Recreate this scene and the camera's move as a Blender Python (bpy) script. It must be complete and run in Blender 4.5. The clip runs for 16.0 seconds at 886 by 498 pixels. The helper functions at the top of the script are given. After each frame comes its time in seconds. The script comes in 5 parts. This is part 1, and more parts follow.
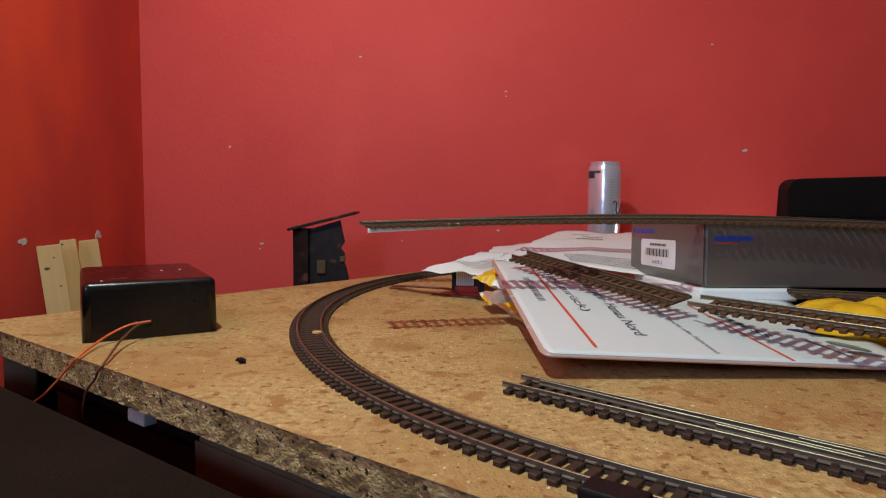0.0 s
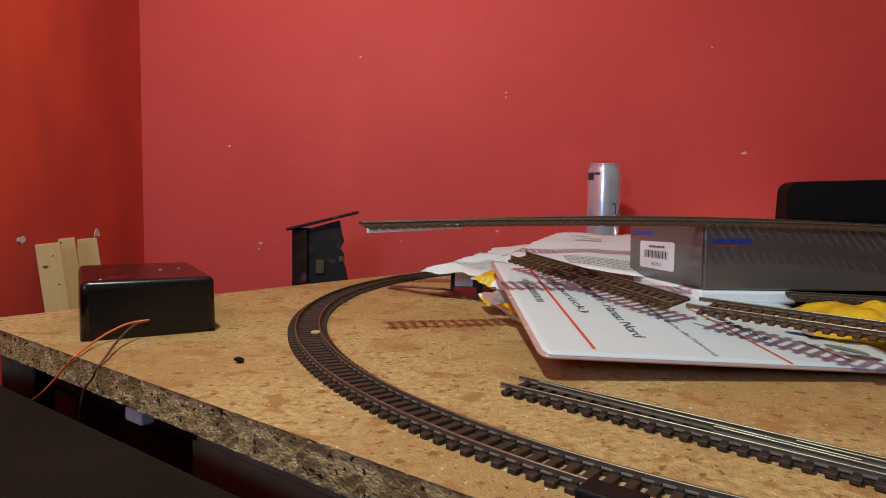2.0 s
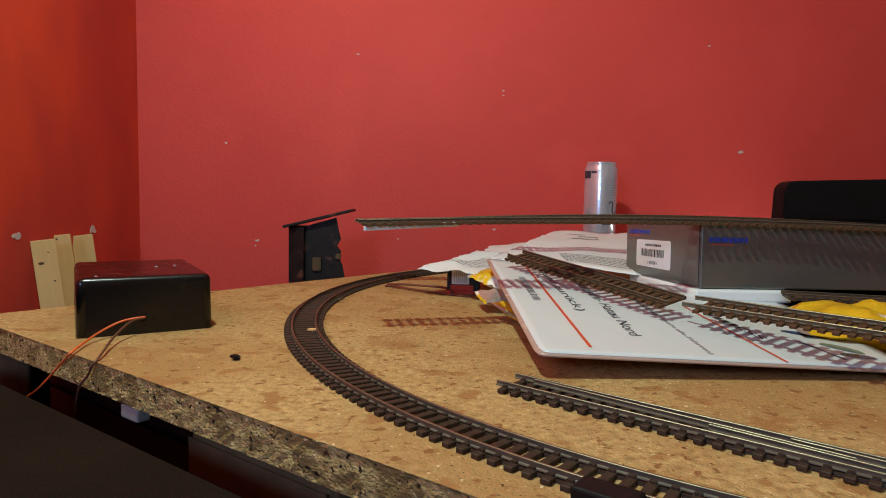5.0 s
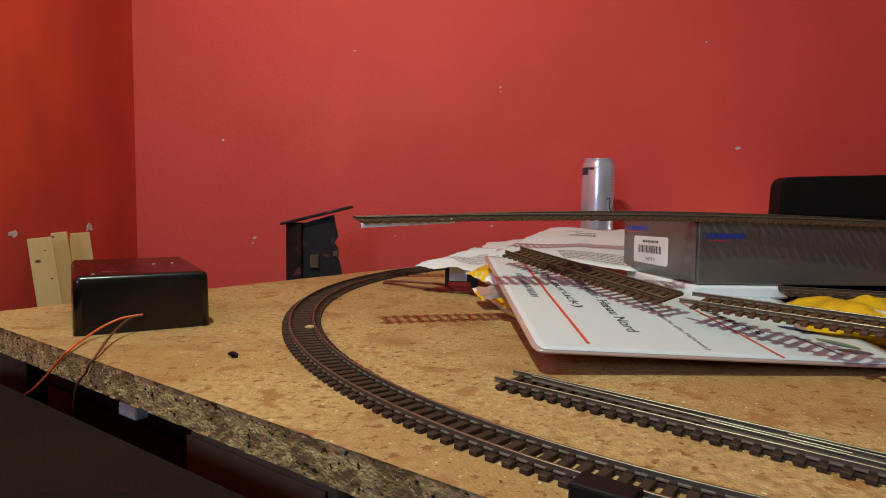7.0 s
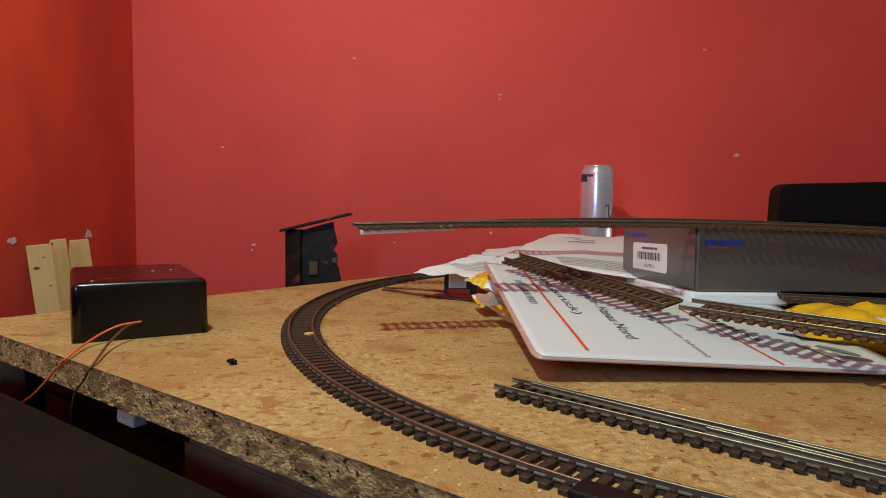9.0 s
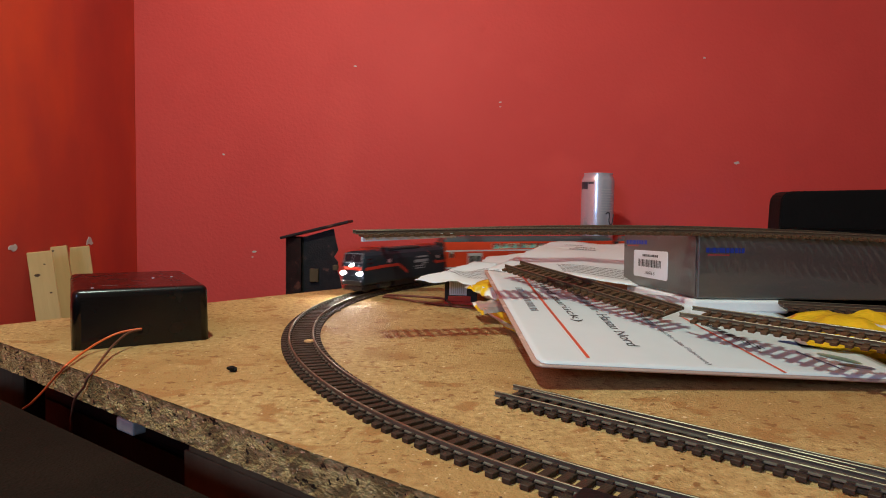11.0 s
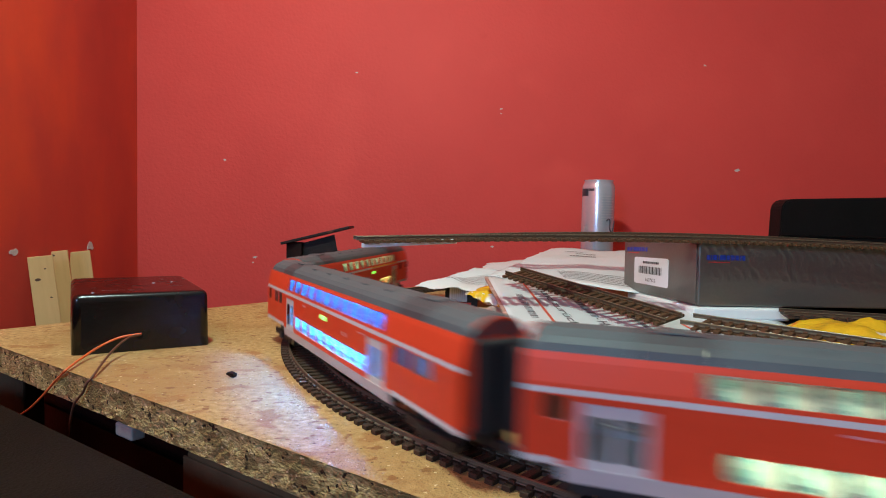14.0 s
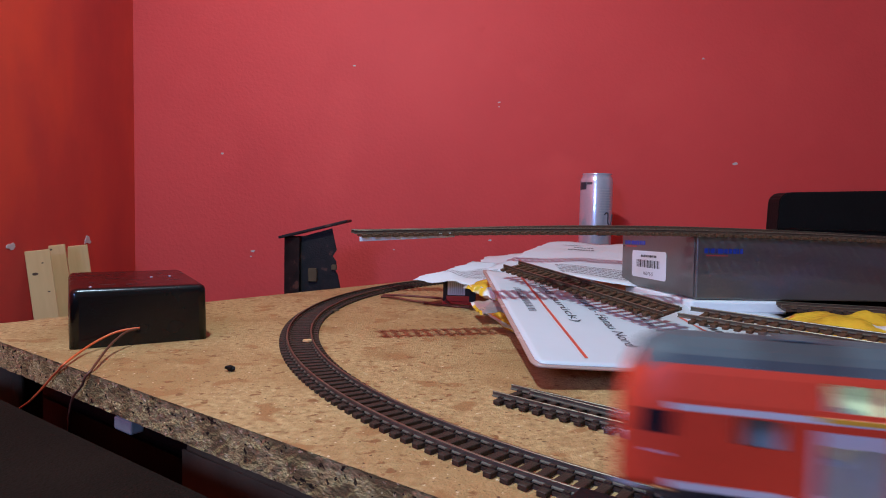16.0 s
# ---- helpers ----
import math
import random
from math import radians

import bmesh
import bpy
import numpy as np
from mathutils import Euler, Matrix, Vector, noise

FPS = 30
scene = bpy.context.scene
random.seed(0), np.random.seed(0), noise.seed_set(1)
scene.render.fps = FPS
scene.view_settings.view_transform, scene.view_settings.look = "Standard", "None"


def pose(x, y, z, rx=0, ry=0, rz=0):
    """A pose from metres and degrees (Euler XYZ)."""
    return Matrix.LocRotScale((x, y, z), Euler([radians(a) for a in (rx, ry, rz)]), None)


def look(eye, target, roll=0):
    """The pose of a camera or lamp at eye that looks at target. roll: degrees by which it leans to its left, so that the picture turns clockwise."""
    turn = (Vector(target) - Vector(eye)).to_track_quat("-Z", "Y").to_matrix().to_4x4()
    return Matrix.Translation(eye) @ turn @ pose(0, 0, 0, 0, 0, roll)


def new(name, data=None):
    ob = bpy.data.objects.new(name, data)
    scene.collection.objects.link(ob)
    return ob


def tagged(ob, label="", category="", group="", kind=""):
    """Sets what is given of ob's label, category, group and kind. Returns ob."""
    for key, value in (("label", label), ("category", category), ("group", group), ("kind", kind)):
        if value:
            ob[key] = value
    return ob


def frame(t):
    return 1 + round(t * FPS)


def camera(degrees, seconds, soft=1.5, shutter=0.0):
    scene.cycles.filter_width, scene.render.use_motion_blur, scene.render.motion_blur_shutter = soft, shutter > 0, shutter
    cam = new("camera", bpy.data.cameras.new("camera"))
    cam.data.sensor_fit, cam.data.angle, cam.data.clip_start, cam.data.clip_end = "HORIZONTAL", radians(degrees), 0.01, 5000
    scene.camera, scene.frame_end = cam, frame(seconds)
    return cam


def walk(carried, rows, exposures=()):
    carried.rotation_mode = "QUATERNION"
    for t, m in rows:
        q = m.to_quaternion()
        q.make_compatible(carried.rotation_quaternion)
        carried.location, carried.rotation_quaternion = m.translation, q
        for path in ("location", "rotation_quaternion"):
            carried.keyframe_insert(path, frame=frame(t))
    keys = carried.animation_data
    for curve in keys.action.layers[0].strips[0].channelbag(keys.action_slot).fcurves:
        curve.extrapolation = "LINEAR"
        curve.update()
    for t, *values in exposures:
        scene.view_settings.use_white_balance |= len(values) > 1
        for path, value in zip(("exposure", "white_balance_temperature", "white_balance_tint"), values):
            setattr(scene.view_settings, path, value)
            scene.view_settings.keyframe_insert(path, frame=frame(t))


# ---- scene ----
# The camera stands beside the board and only sways: turn to the left, lift and lean, in degrees.
cam = camera(69.95, 16.0, soft=1.0, shutter=0.8)
EYE = (0.0, 0.0, 0.0991)
SWAY = [
    (0.0, 0.604, 0.410, -0.456),
    (0.5, 0.531, -0.474, -0.250),
    (1.0, 0.513, -0.411, -0.176),
    (1.5, 0.510, 0.044, -0.174),
    (2.0, 0.515, 0.473, -0.092),
    (2.5, 0.517, 0.673, -0.184),
    (3.0, 0.410, 0.422, -0.157),
    (3.5, 0.306, 0.336, -0.097),
    (4.0, 0.302, 0.564, 0.168),
    (6.5, 0.045, -0.234, -0.003),
    (7.0, 0.000, 0.000, 0.000),
    (7.5, -0.006, 0.257, 0.057),
    (8.0, -0.059, 0.505, 0.079),
    (8.5, -0.059, 0.619, -0.010),
    (9.0, -0.059, 0.619, -0.010),
    (11.5, 0.016, 1.352, 0.045),
    (12.0, 0.014, 1.280, 0.069),
    (12.5, 0.015, 1.321, 0.154),
    (13.0, 0.039, 1.472, 0.220),
    (13.5, 0.059, 1.619, 0.234),
    (14.0, 0.062, 1.836, 0.269),
    (14.5, 0.062, 1.942, 0.147),
    (15.0, -0.018, 1.512, 0.068),
    (15.5, -0.105, 1.399, 0.157),
    (16.0, -0.127, 1.268, 0.212),
]


def gaze(turn, lift, lean):
    a, b = radians(turn), radians(lift - 4.81)
    way = Vector((-math.sin(a) * math.cos(b), math.cos(a) * math.cos(b), math.sin(b)))
    return look(EYE, Vector(EYE) + way, 1.0 + lean)


walk(cam, [(t, gaze(a, b, c)) for t, a, b, c in SWAY],
     exposures=[(0.0, 0.02, 6150, 13), (1.8, 0.05, 6150, 12), (3.0, 0.05, 6450, 9), (6.5, 0.02, 6500, 8), (12.5, 0.06, 6500, 10), (13.0, 0.2, 6350, 7), (13.5, 0.27, 6150, 6), (14.1, 0.29, 6100, 6),
                (14.5, 0.15, 6400, 8), (15.0, -0.02, 6950, 9), (15.5, 0.0, 6450, 8), (16.0, 0.08, 5150, 23)])

# ---- light ----
world = bpy.data.worlds.new("room_air")
scene.world = world
world.use_nodes = True
world.node_tree.nodes["Background"].inputs[0].default_value = (0.9, 0.55, 0.5, 1)
world.node_tree.nodes["Background"].inputs[1].default_value = 0.02


def lamp(name, kind, where, target, power, colour, size):
    data = bpy.data.lights.new(name, kind)
    data.energy, data.color = power, colour
    if kind == "AREA":
        data.shape, data.size = "DISK", size
    else:
        data.shadow_soft_size = size
    ob = new(name, data)
    ob.matrix_world = look(where, target)
    return ob


# the bulb of the lamp over the board, and the cold screen beside the camera
lamp("lamp_bulb", "POINT", (-0.177, 0.237, 0.70), (0, 0.5, 0), 15.8, (0.81, 1.0, 0.85), 0.018)
lamp("cold_screen", "AREA", (-0.43, -0.62, 0.42), (0.75, 0.75, 0.25), 4.3, (0.42, 0.61, 1.0), 0.22)


# ---- materials ----
def mat(name, base, rough=0.5, metal=0.0, var=0.12, scale=30.0, bump=0.1, fine=300.0, spec=0.5, coords="Object"):
    """A surface with colour variation at two scales and a fine relief."""
    m = bpy.data.materials.new(name)
    m.use_nodes = True
    nt = m.node_tree
    b = nt.nodes["Principled BSDF"]
    b.inputs["Roughness"].default_value, b.inputs["Metallic"].default_value = rough, metal
    b.inputs["Specular IOR Level"].default_value = spec
    tc = nt.nodes.new("ShaderNodeTexCoord")
    n1, n2 = nt.nodes.new("ShaderNodeTexNoise"), nt.nodes.new("ShaderNodeTexNoise")
    n1.inputs["Scale"].default_value, n2.inputs["Scale"].default_value = scale, fine
    n1.inputs["Detail"].default_value, n2.inputs["Detail"].default_value = 4, 3
    for n in (n1, n2):
        nt.links.new(tc.outputs[coords], n.inputs["Vector"])
    add = nt.nodes.new("ShaderNodeMath")
    add.operation = "ADD"
    nt.links.new(n1.outputs["Fac"], add.inputs[0])
    nt.links.new(n2.outputs["Fac"], add.inputs[1])
    ramp = nt.nodes.new("ShaderNodeMapRange")
    ramp.inputs["From Min"].default_value, ramp.inputs["From Max"].default_value = 0.6, 1.4
    ramp.inputs["To Min"].default_value, ramp.inputs["To Max"].default_value = 1 - var, 1 + var
    nt.links.new(add.outputs[0], ramp.inputs["Value"])
    mul = nt.nodes.new("ShaderNodeVectorMath")
    mul.operation = "SCALE"
    mul.inputs[0].default_value = base
    nt.links.new(ramp.outputs[0], mul.inputs["Scale"])
    nt.links.new(mul.outputs[0], b.inputs["Base Color"])
    rr = nt.nodes.new("ShaderNodeMapRange")
    rr.inputs["To Min"].default_value, rr.inputs["To Max"].default_value = max(0.02, rough - 0.1), min(1.0, rough + 0.12)
    nt.links.new(n1.outputs["Fac"], rr.inputs["Value"])
    nt.links.new(rr.outputs[0], b.inputs["Roughness"])
    if bump:
        bp = nt.nodes.new("ShaderNodeBump")
        bp.inputs["Strength"].default_value, bp.inputs["Distance"].default_value = bump, 0.002
        nt.links.new(n2.outputs["Fac"], bp.inputs["Height"])
        nt.links.new(bp.outputs[0], b.inputs["Normal"])
    return m


def mottled(name, stops, scale, detail=6.0, rough=0.7, bump=0.2, second=None, fine=400.0, warp=0.0, stretch=(1, 1, 1)):
    """A surface whose colour runs through the stops by a noise; second: (colour, scale, threshold) lays flecks over it."""
    m = bpy.data.materials.new(name)
    m.use_nodes = True
    nt = m.node_tree
    b = nt.nodes["Principled BSDF"]
    b.inputs["Roughness"].default_value, b.inputs["Specular IOR Level"].default_value = rough, 0.22
    tc, mp = nt.nodes.new("ShaderNodeTexCoord"), nt.nodes.new("ShaderNodeMapping")
    mp.inputs["Scale"].default_value = stretch
    nt.links.new(tc.outputs["Object"], mp.inputs["Vector"])
    n = nt.nodes.new("ShaderNodeTexNoise")
    n.inputs["Scale"].default_value, n.inputs["Detail"].default_value, n.inputs["Distortion"].default_value = scale, detail, warp
    nt.links.new(mp.outputs[0], n.inputs["Vector"])
    cr = nt.nodes.new("ShaderNodeValToRGB")
    while len(cr.color_ramp.elements) < len(stops):
        cr.color_ramp.elements.new(0.5)
    for e, (p, c) in zip(cr.color_ramp.elements, stops):
        e.position, e.color = p, (*c, 1)
    nt.links.new(n.outputs["Fac"], cr.inputs[0])
    out = cr.outputs[0]
    f = nt.nodes.new("ShaderNodeTexNoise")
    f.inputs["Scale"].default_value, f.inputs["Detail"].default_value = fine, 3
    nt.links.new(mp.outputs[0], f.inputs["Vector"])
    for colour, sc, th in second or []:
        k = nt.nodes.new("ShaderNodeTexNoise")
        k.inputs["Scale"].default_value, k.inputs["Detail"].default_value = sc, 2
        nt.links.new(mp.outputs[0], k.inputs["Vector"])
        r = nt.nodes.new("ShaderNodeMapRange")
        r.inputs["From Min"].default_value, r.inputs["From Max"].default_value = th, th + (0.06 if sc > 25 else 0.2)
        nt.links.new(k.outputs["Fac"], r.inputs["Value"])
        mx = nt.nodes.new("ShaderNodeMix")
        mx.data_type = "RGBA"
        nt.links.new(r.outputs[0], mx.inputs["Factor"])
        nt.links.new(out, mx.inputs["A"])
        mx.inputs["B"].default_value = (*colour, 1)
        out = mx.outputs["Result"]
    nt.links.new(out, b.inputs["Base Color"])
    if bump:
        bp = nt.nodes.new("ShaderNodeBump")
        bp.inputs["Strength"].default_value, bp.inputs["Distance"].default_value = bump, 0.002
        nt.links.new(f.outputs["Fac"], bp.inputs["Height"])
        nt.links.new(bp.outputs[0], b.inputs["Normal"])
    return m


def glow(name, colour, strength):
    m = bpy.data.materials.new(name)
    m.use_nodes = True
    b = m.node_tree.nodes["Principled BSDF"]
    b.inputs["Base Color"].default_value = (0.8, 0.8, 0.8, 1)
    b.inputs["Emission Color"].default_value = (*colour, 1)
    b.inputs["Emission Strength"].default_value = strength
    return m


def pane_glass(name, tint, gloss=0.12):
    m = bpy.data.materials.new(name)
    m.use_nodes = True
    nt = m.node_tree
    nt.nodes.remove(nt.nodes["Principled BSDF"])
    t, g, mx = nt.nodes.new("ShaderNodeBsdfTransparent"), nt.nodes.new("ShaderNodeBsdfGlossy"), nt.nodes.new("ShaderNodeMixShader")
    t.inputs["Color"].default_value = (*tint, 1)
    g.inputs["Roughness"].default_value = 0.06
    mx.inputs[0].default_value = gloss
    nt.links.new(t.outputs[0], mx.inputs[1])
    nt.links.new(g.outputs[0], mx.inputs[2])
    nt.links.new(mx.outputs[0], nt.nodes["Material Output"].inputs["Surface"])
    return m


RED_WALL = mottled("red_wall_paint", [(0.3, (0.74, 0.080, 0.068)), (0.5, (0.79, 0.088, 0.075)), (0.72, (0.84, 0.098, 0.082))], 3.2, 8, 0.6, 0.35, fine=190,
                   second=[((0.84, 0.101, 0.083), 7.0, 0.57), ((0.76, 0.075, 0.062), 24.0, 0.70)])
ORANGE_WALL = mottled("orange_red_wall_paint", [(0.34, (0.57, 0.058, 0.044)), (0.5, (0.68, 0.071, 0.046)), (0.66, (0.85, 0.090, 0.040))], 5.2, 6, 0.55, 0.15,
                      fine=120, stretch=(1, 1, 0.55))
PLASTER = mat("bare_plaster", (0.7, 0.62, 0.58), 0.8)
# pale coat of the unseen room sides, kept bright to lift the shadows
BOUNCE_WHITE = mat("bounce_white_paint", (0.80, 0.77, 0.72), 0.85, var=0.06, scale=3, fine=60)
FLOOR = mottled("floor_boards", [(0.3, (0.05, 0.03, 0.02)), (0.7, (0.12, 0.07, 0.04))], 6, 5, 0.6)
CHIP_TOP = mottled("chipboard_face", [(0.30, (0.33, 0.190, 0.072)), (0.45, (0.46, 0.285, 0.112)), (0.58, (0.53, 0.340, 0.138)), (0.75, (0.64, 0.44, 0.200))], 240, 12, 0.66, 0.6,
                   second=[((0.40, 0.225, 0.080), 7.0, 0.46), ((0.34, 0.170, 0.056), 16.0, 0.54), ((0.37, 0.185, 0.063), 44.0, 0.59), ((0.27, 0.120, 0.040), 130.0, 0.62), ((0.76, 0.59, 0.35), 330.0, 0.67), ((0.12, 0.050, 0.020), 400.0, 0.66)], fine=640, warp=0.3)
CHIP_EDGE = mottled("chipboard_cut_edge", [(0.30, (0.24, 0.165, 0.055)), (0.42, (0.42, 0.31, 0.115)), (0.58, (0.53, 0.41, 0.16)), (0.74, (0.78, 0.63, 0.30))], 300, 7, 0.85, 1.0,
                    second=[((0.28, 0.20, 0.07), 60.0, 0.50), ((0.80, 0.64, 0.31), 230.0, 0.65), ((0.030, 0.019, 0.009), 170.0, 0.63), ((0.035, 0.022, 0.012), 360.0, 0.65)], fine=500, stretch=(1, 1, 1.5))
PINE = mottled("pine_batten", [(0.3, (0.60, 0.34, 0.13)), (0.6, (0.74, 0.46, 0.20)), (0.8, (0.80, 0.54, 0.27))], 40, 5, 0.6, 0.15, stretch=(1, 1, 0.12),
               second=[((0.30, 0.16, 0.07), 35.0, 0.70)])
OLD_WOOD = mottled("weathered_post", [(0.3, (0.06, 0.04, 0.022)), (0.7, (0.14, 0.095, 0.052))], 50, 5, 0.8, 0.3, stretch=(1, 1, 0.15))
SLEEPER = mat("brown_sleeper_plastic", (0.045, 0.026, 0.016), 0.55, var=0.35, scale=120, bump=0.3, fine=900, spec=0.28)
BROWN_SLEEPER = mat("light_brown_sleeper_plastic", (0.095, 0.048, 0.022), 0.6, var=0.3, scale=120, bump=0.3, fine=900, spec=0.25)
CARTON = mottled("brown_cardboard", [(0.3, (0.11, 0.066, 0.032)), (0.7, (0.17, 0.105, 0.052))], 40, 4, 0.85, 0.2)
RAIL_TOP = mat("worn_nickel_rail_head", (0.25, 0.225, 0.155), 0.45, 0.95, 0.15, 60, 0.05)
RAIL_SIDE = mat("rusty_rail_side", (0.088, 0.057, 0.034), 0.65, 0.0, 0.3, 90, 0.2, spec=0.25)
RAIL_GREY = mat("grey_rail_side", (0.125, 0.103, 0.070), 0.55, 0.2, 0.25, 90, 0.2)
BLACK = mat("black_plastic", (0.004, 0.0035, 0.0035), 0.24, var=0.2, scale=50, bump=0.05, fine=900)
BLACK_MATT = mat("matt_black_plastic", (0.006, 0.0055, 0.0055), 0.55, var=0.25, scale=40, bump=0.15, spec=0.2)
BLACK_RUST = mottled("blackened_metal", [(0.3, (0.010, 0.009, 0.009)), (0.6, (0.022, 0.016, 0.015)), (0.68, (0.12, 0.05, 0.035))], 60, 5, 0.5, 0.3)
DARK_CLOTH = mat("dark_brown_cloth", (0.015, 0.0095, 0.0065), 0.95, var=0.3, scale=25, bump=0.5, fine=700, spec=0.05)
PAPER = mat("white_paper", (0.80, 0.84, 0.85), 0.8, var=0.03, scale=20, bump=0.1, fine=250)
PRINT = mat("grey_print", (0.22, 0.21, 0.22), 0.8, var=0.2)
INK = mat("black_ink", (0.05, 0.05, 0.055), 0.6, var=0.2)
SIGN_WHITE = mat("laminated_card", (0.66, 0.71, 0.72), 0.34, var=0.03, scale=12, bump=0.03, fine=60, spec=0.3)
LAMINATE = mat("clear_laminate_rim", (0.46, 0.32, 0.26), 0.25, var=0.1, bump=0.05)
ORANGE_INK = mat("orange_red_ink", (0.70, 0.10, 0.045), 0.3, var=0.08)
BLUE_INK = mat("navy_ink", (0.03, 0.045, 0.14), 0.3, var=0.1)
TEAL_INK = mat("grey_green_ink", (0.12, 0.22, 0.20), 0.3, var=0.15)
GREY_CARD = mat("silver_grey_box_card", (0.185, 0.178, 0.166), 0.30, 0.62, 0.06, 15, 0.05, 400)
BOX_BLUE = mat("box_blue_print", (0.02, 0.06, 0.42), 0.4)
BOX_RED = mat("box_red_print", (0.55, 0.06, 0.06), 0.4)
LABEL = mat("white_label", (0.78, 0.82, 0.87), 0.5, var=0.03)
YELLOW = mottled("yellow_wrapper_film", [(0.3, (0.62, 0.34, 0.015)), (0.55, (0.80, 0.50, 0.02)), (0.75, (0.86, 0.60, 0.06))], 30, 4, 0.25, 0.8,
                 second=[((0.70, 0.12, 0.03), 42.0, 0.62), ((0.88, 0.84, 0.76), 30.0, 0.575)], fine=110)
BRACKET = mat("pale_grey_bracket", (0.30, 0.30, 0.28), 0.6)
RED_STRIP = mat("red_brown_strip_plastic", (0.17, 0.050, 0.030), 0.5, var=0.25)
FOIL = mat("silver_wrapper_inside", (0.62, 0.58, 0.54), 0.3, 0.6, 0.1, 60, 0.3)
ORANGE_WIRE = mat("orange_wire_jacket", (0.75, 0.13, 0.03), 0.35)
BROWN_WIRE = mat("brown_wire_jacket", (0.14, 0.055, 0.03), 0.4)
ALU = mat("brushed_can_aluminium", (0.74, 0.80, 0.92), 0.2, 0.6, 0.05, 40, 0.03)
CAN_PRINT = mat("dark_can_print", (0.04, 0.05, 0.07), 0.35)
CAN_TEXT = mat("grey_can_print", (0.30, 0.32, 0.36), 0.4)
TRAIN_RED = mat("traffic_red_paint", (0.68, 0.063, 0.022), 0.42, var=0.05, scale=80, bump=0.03, spec=0.2)
TRAIN_GREY = mat("light_grey_paint", (0.56, 0.56, 0.57), 0.38, var=0.06, scale=80, bump=0.03)
ROOF_GREY = mat("roof_grey_paint", (0.088, 0.106, 0.112), 0.5, var=0.12, scale=60, bump=0.1, spec=0.25)
ROOF_DARK = mat("roof_dark_panel", (0.050, 0.055, 0.060), 0.5, var=0.12, scale=60, bump=0.1)
UNDER = mat("dark_underframe", (0.018, 0.016, 0.016), 0.6, var=0.3, scale=120, bump=0.2)
WHEEL = mat("dark_steel_wheel", (0.10, 0.09, 0.085), 0.4, 0.8, 0.2, 200)
GANGWAY = mat("black_rubber_gangway", (0.015, 0.014, 0.014), 0.8, var=0.2, scale=200, bump=0.3)
LOCO_BLUE = mat("dark_slate_blue_paint", (0.018, 0.030, 0.043), 0.5, var=0.08, scale=60, bump=0.03, spec=0.2)
LOCO_RED = mat("bright_red_stripe", (0.62, 0.050, 0.028), 0.35, var=0.05)
LOCO_PRINT = mat("pale_print", (0.34, 0.38, 0.43), 0.4, var=0.1)
LOCO_PINK = mat("pale_pink_emblem", (0.70, 0.48, 0.55), 0.4, var=0.1)
WINDSCREEN = mat("dark_windscreen", (0.012, 0.016, 0.022), 0.08, var=0.05, bump=0)
WHITE_TRIM = mat("grey_window_trim", (0.16, 0.18, 0.21), 0.4, var=0.04)
SEAT = mat("grey_seat_plastic", (0.42, 0.46, 0.46), 0.6)
INSIDE = mat("pale_interior", (0.72, 0.72, 0.70), 0.6, var=0.04)
PANE = pane_glass("coach_window_pane", (0.80, 0.86, 0.86))
HEADLIGHT = glow("headlight_glow", (1.0, 0.97, 0.88), 950.0)
GREEN_SIGN = glow("green_display_glow", (0.09, 1.0, 0.02), 1.3)


# ---- mesh helpers ----
def mesh_of(name, verts, faces, mats=(), idx=None, smooth=False):
    me = bpy.data.meshes.new(name)
    me.from_pydata([tuple(v) for v in verts], [], faces)
    for m in mats:
        me.materials.append(m)
    if idx is not None:
        me.polygons.foreach_set("material_index", idx)
    if smooth:
        me.polygons.foreach_set("use_smooth", [True] * len(me.polygons))
    me.update()
    return me


def part(name, data, material=None, parent=None, label="", m=None, kind=""):
    """One mesh object, from a bmesh or a mesh, under a thing or part."""
    if isinstance(data, bmesh.types.BMesh):
        bmesh.ops.recalc_face_normals(data, faces=data.faces[:])
        me = bpy.data.meshes.new(name)
        data.to_mesh(me)
        data.free()
        data = me
    if material is not None and not data.materials:
        data.materials.append(material)
    ob = new(name, data)
    if m is not None:
        ob.matrix_local = m
    if parent is not None:
        ob.parent = parent
        ob.matrix_parent_inverse = Matrix()
    return tagged(ob, label=label, kind=kind)


def thing(name, label, category, m=None, group=""):
    ob = new(name)
    ob.empty_display_size = 0.02
    if m is not None:
        ob.matrix_world = m
    return tagged(ob, label, category, group)


def solid(size, at=(0, 0, 0), bevel=0.0, seg=2, turn=None):
    """A bevelled block of a bmesh, its centre at that place."""
    bm = bmesh.new()
    bmesh.ops.create_cube(bm, size=1.0)
    bmesh.ops.scale(bm, vec=size, verts=bm.verts[:])
    if bevel:
        bmesh.ops.bevel(bm, geom=bm.edges[:], offset=bevel, segments=seg, affect="EDGES", profile=0.5)
    if turn is not None:
        bmesh.ops.transform(bm, matrix=turn, verts=bm.verts[:])
    bmesh.ops.translate(bm, vec=at, verts=bm.verts[:])
    return bm


def merge(*bms):
    out = bms[0]
    for b in bms[1:]:
        me = bpy.data.meshes.new("joined")
        b.to_mesh(me)
        b.free()
        out.from_mesh(me)
        bpy.data.meshes.remove(me)
    return out


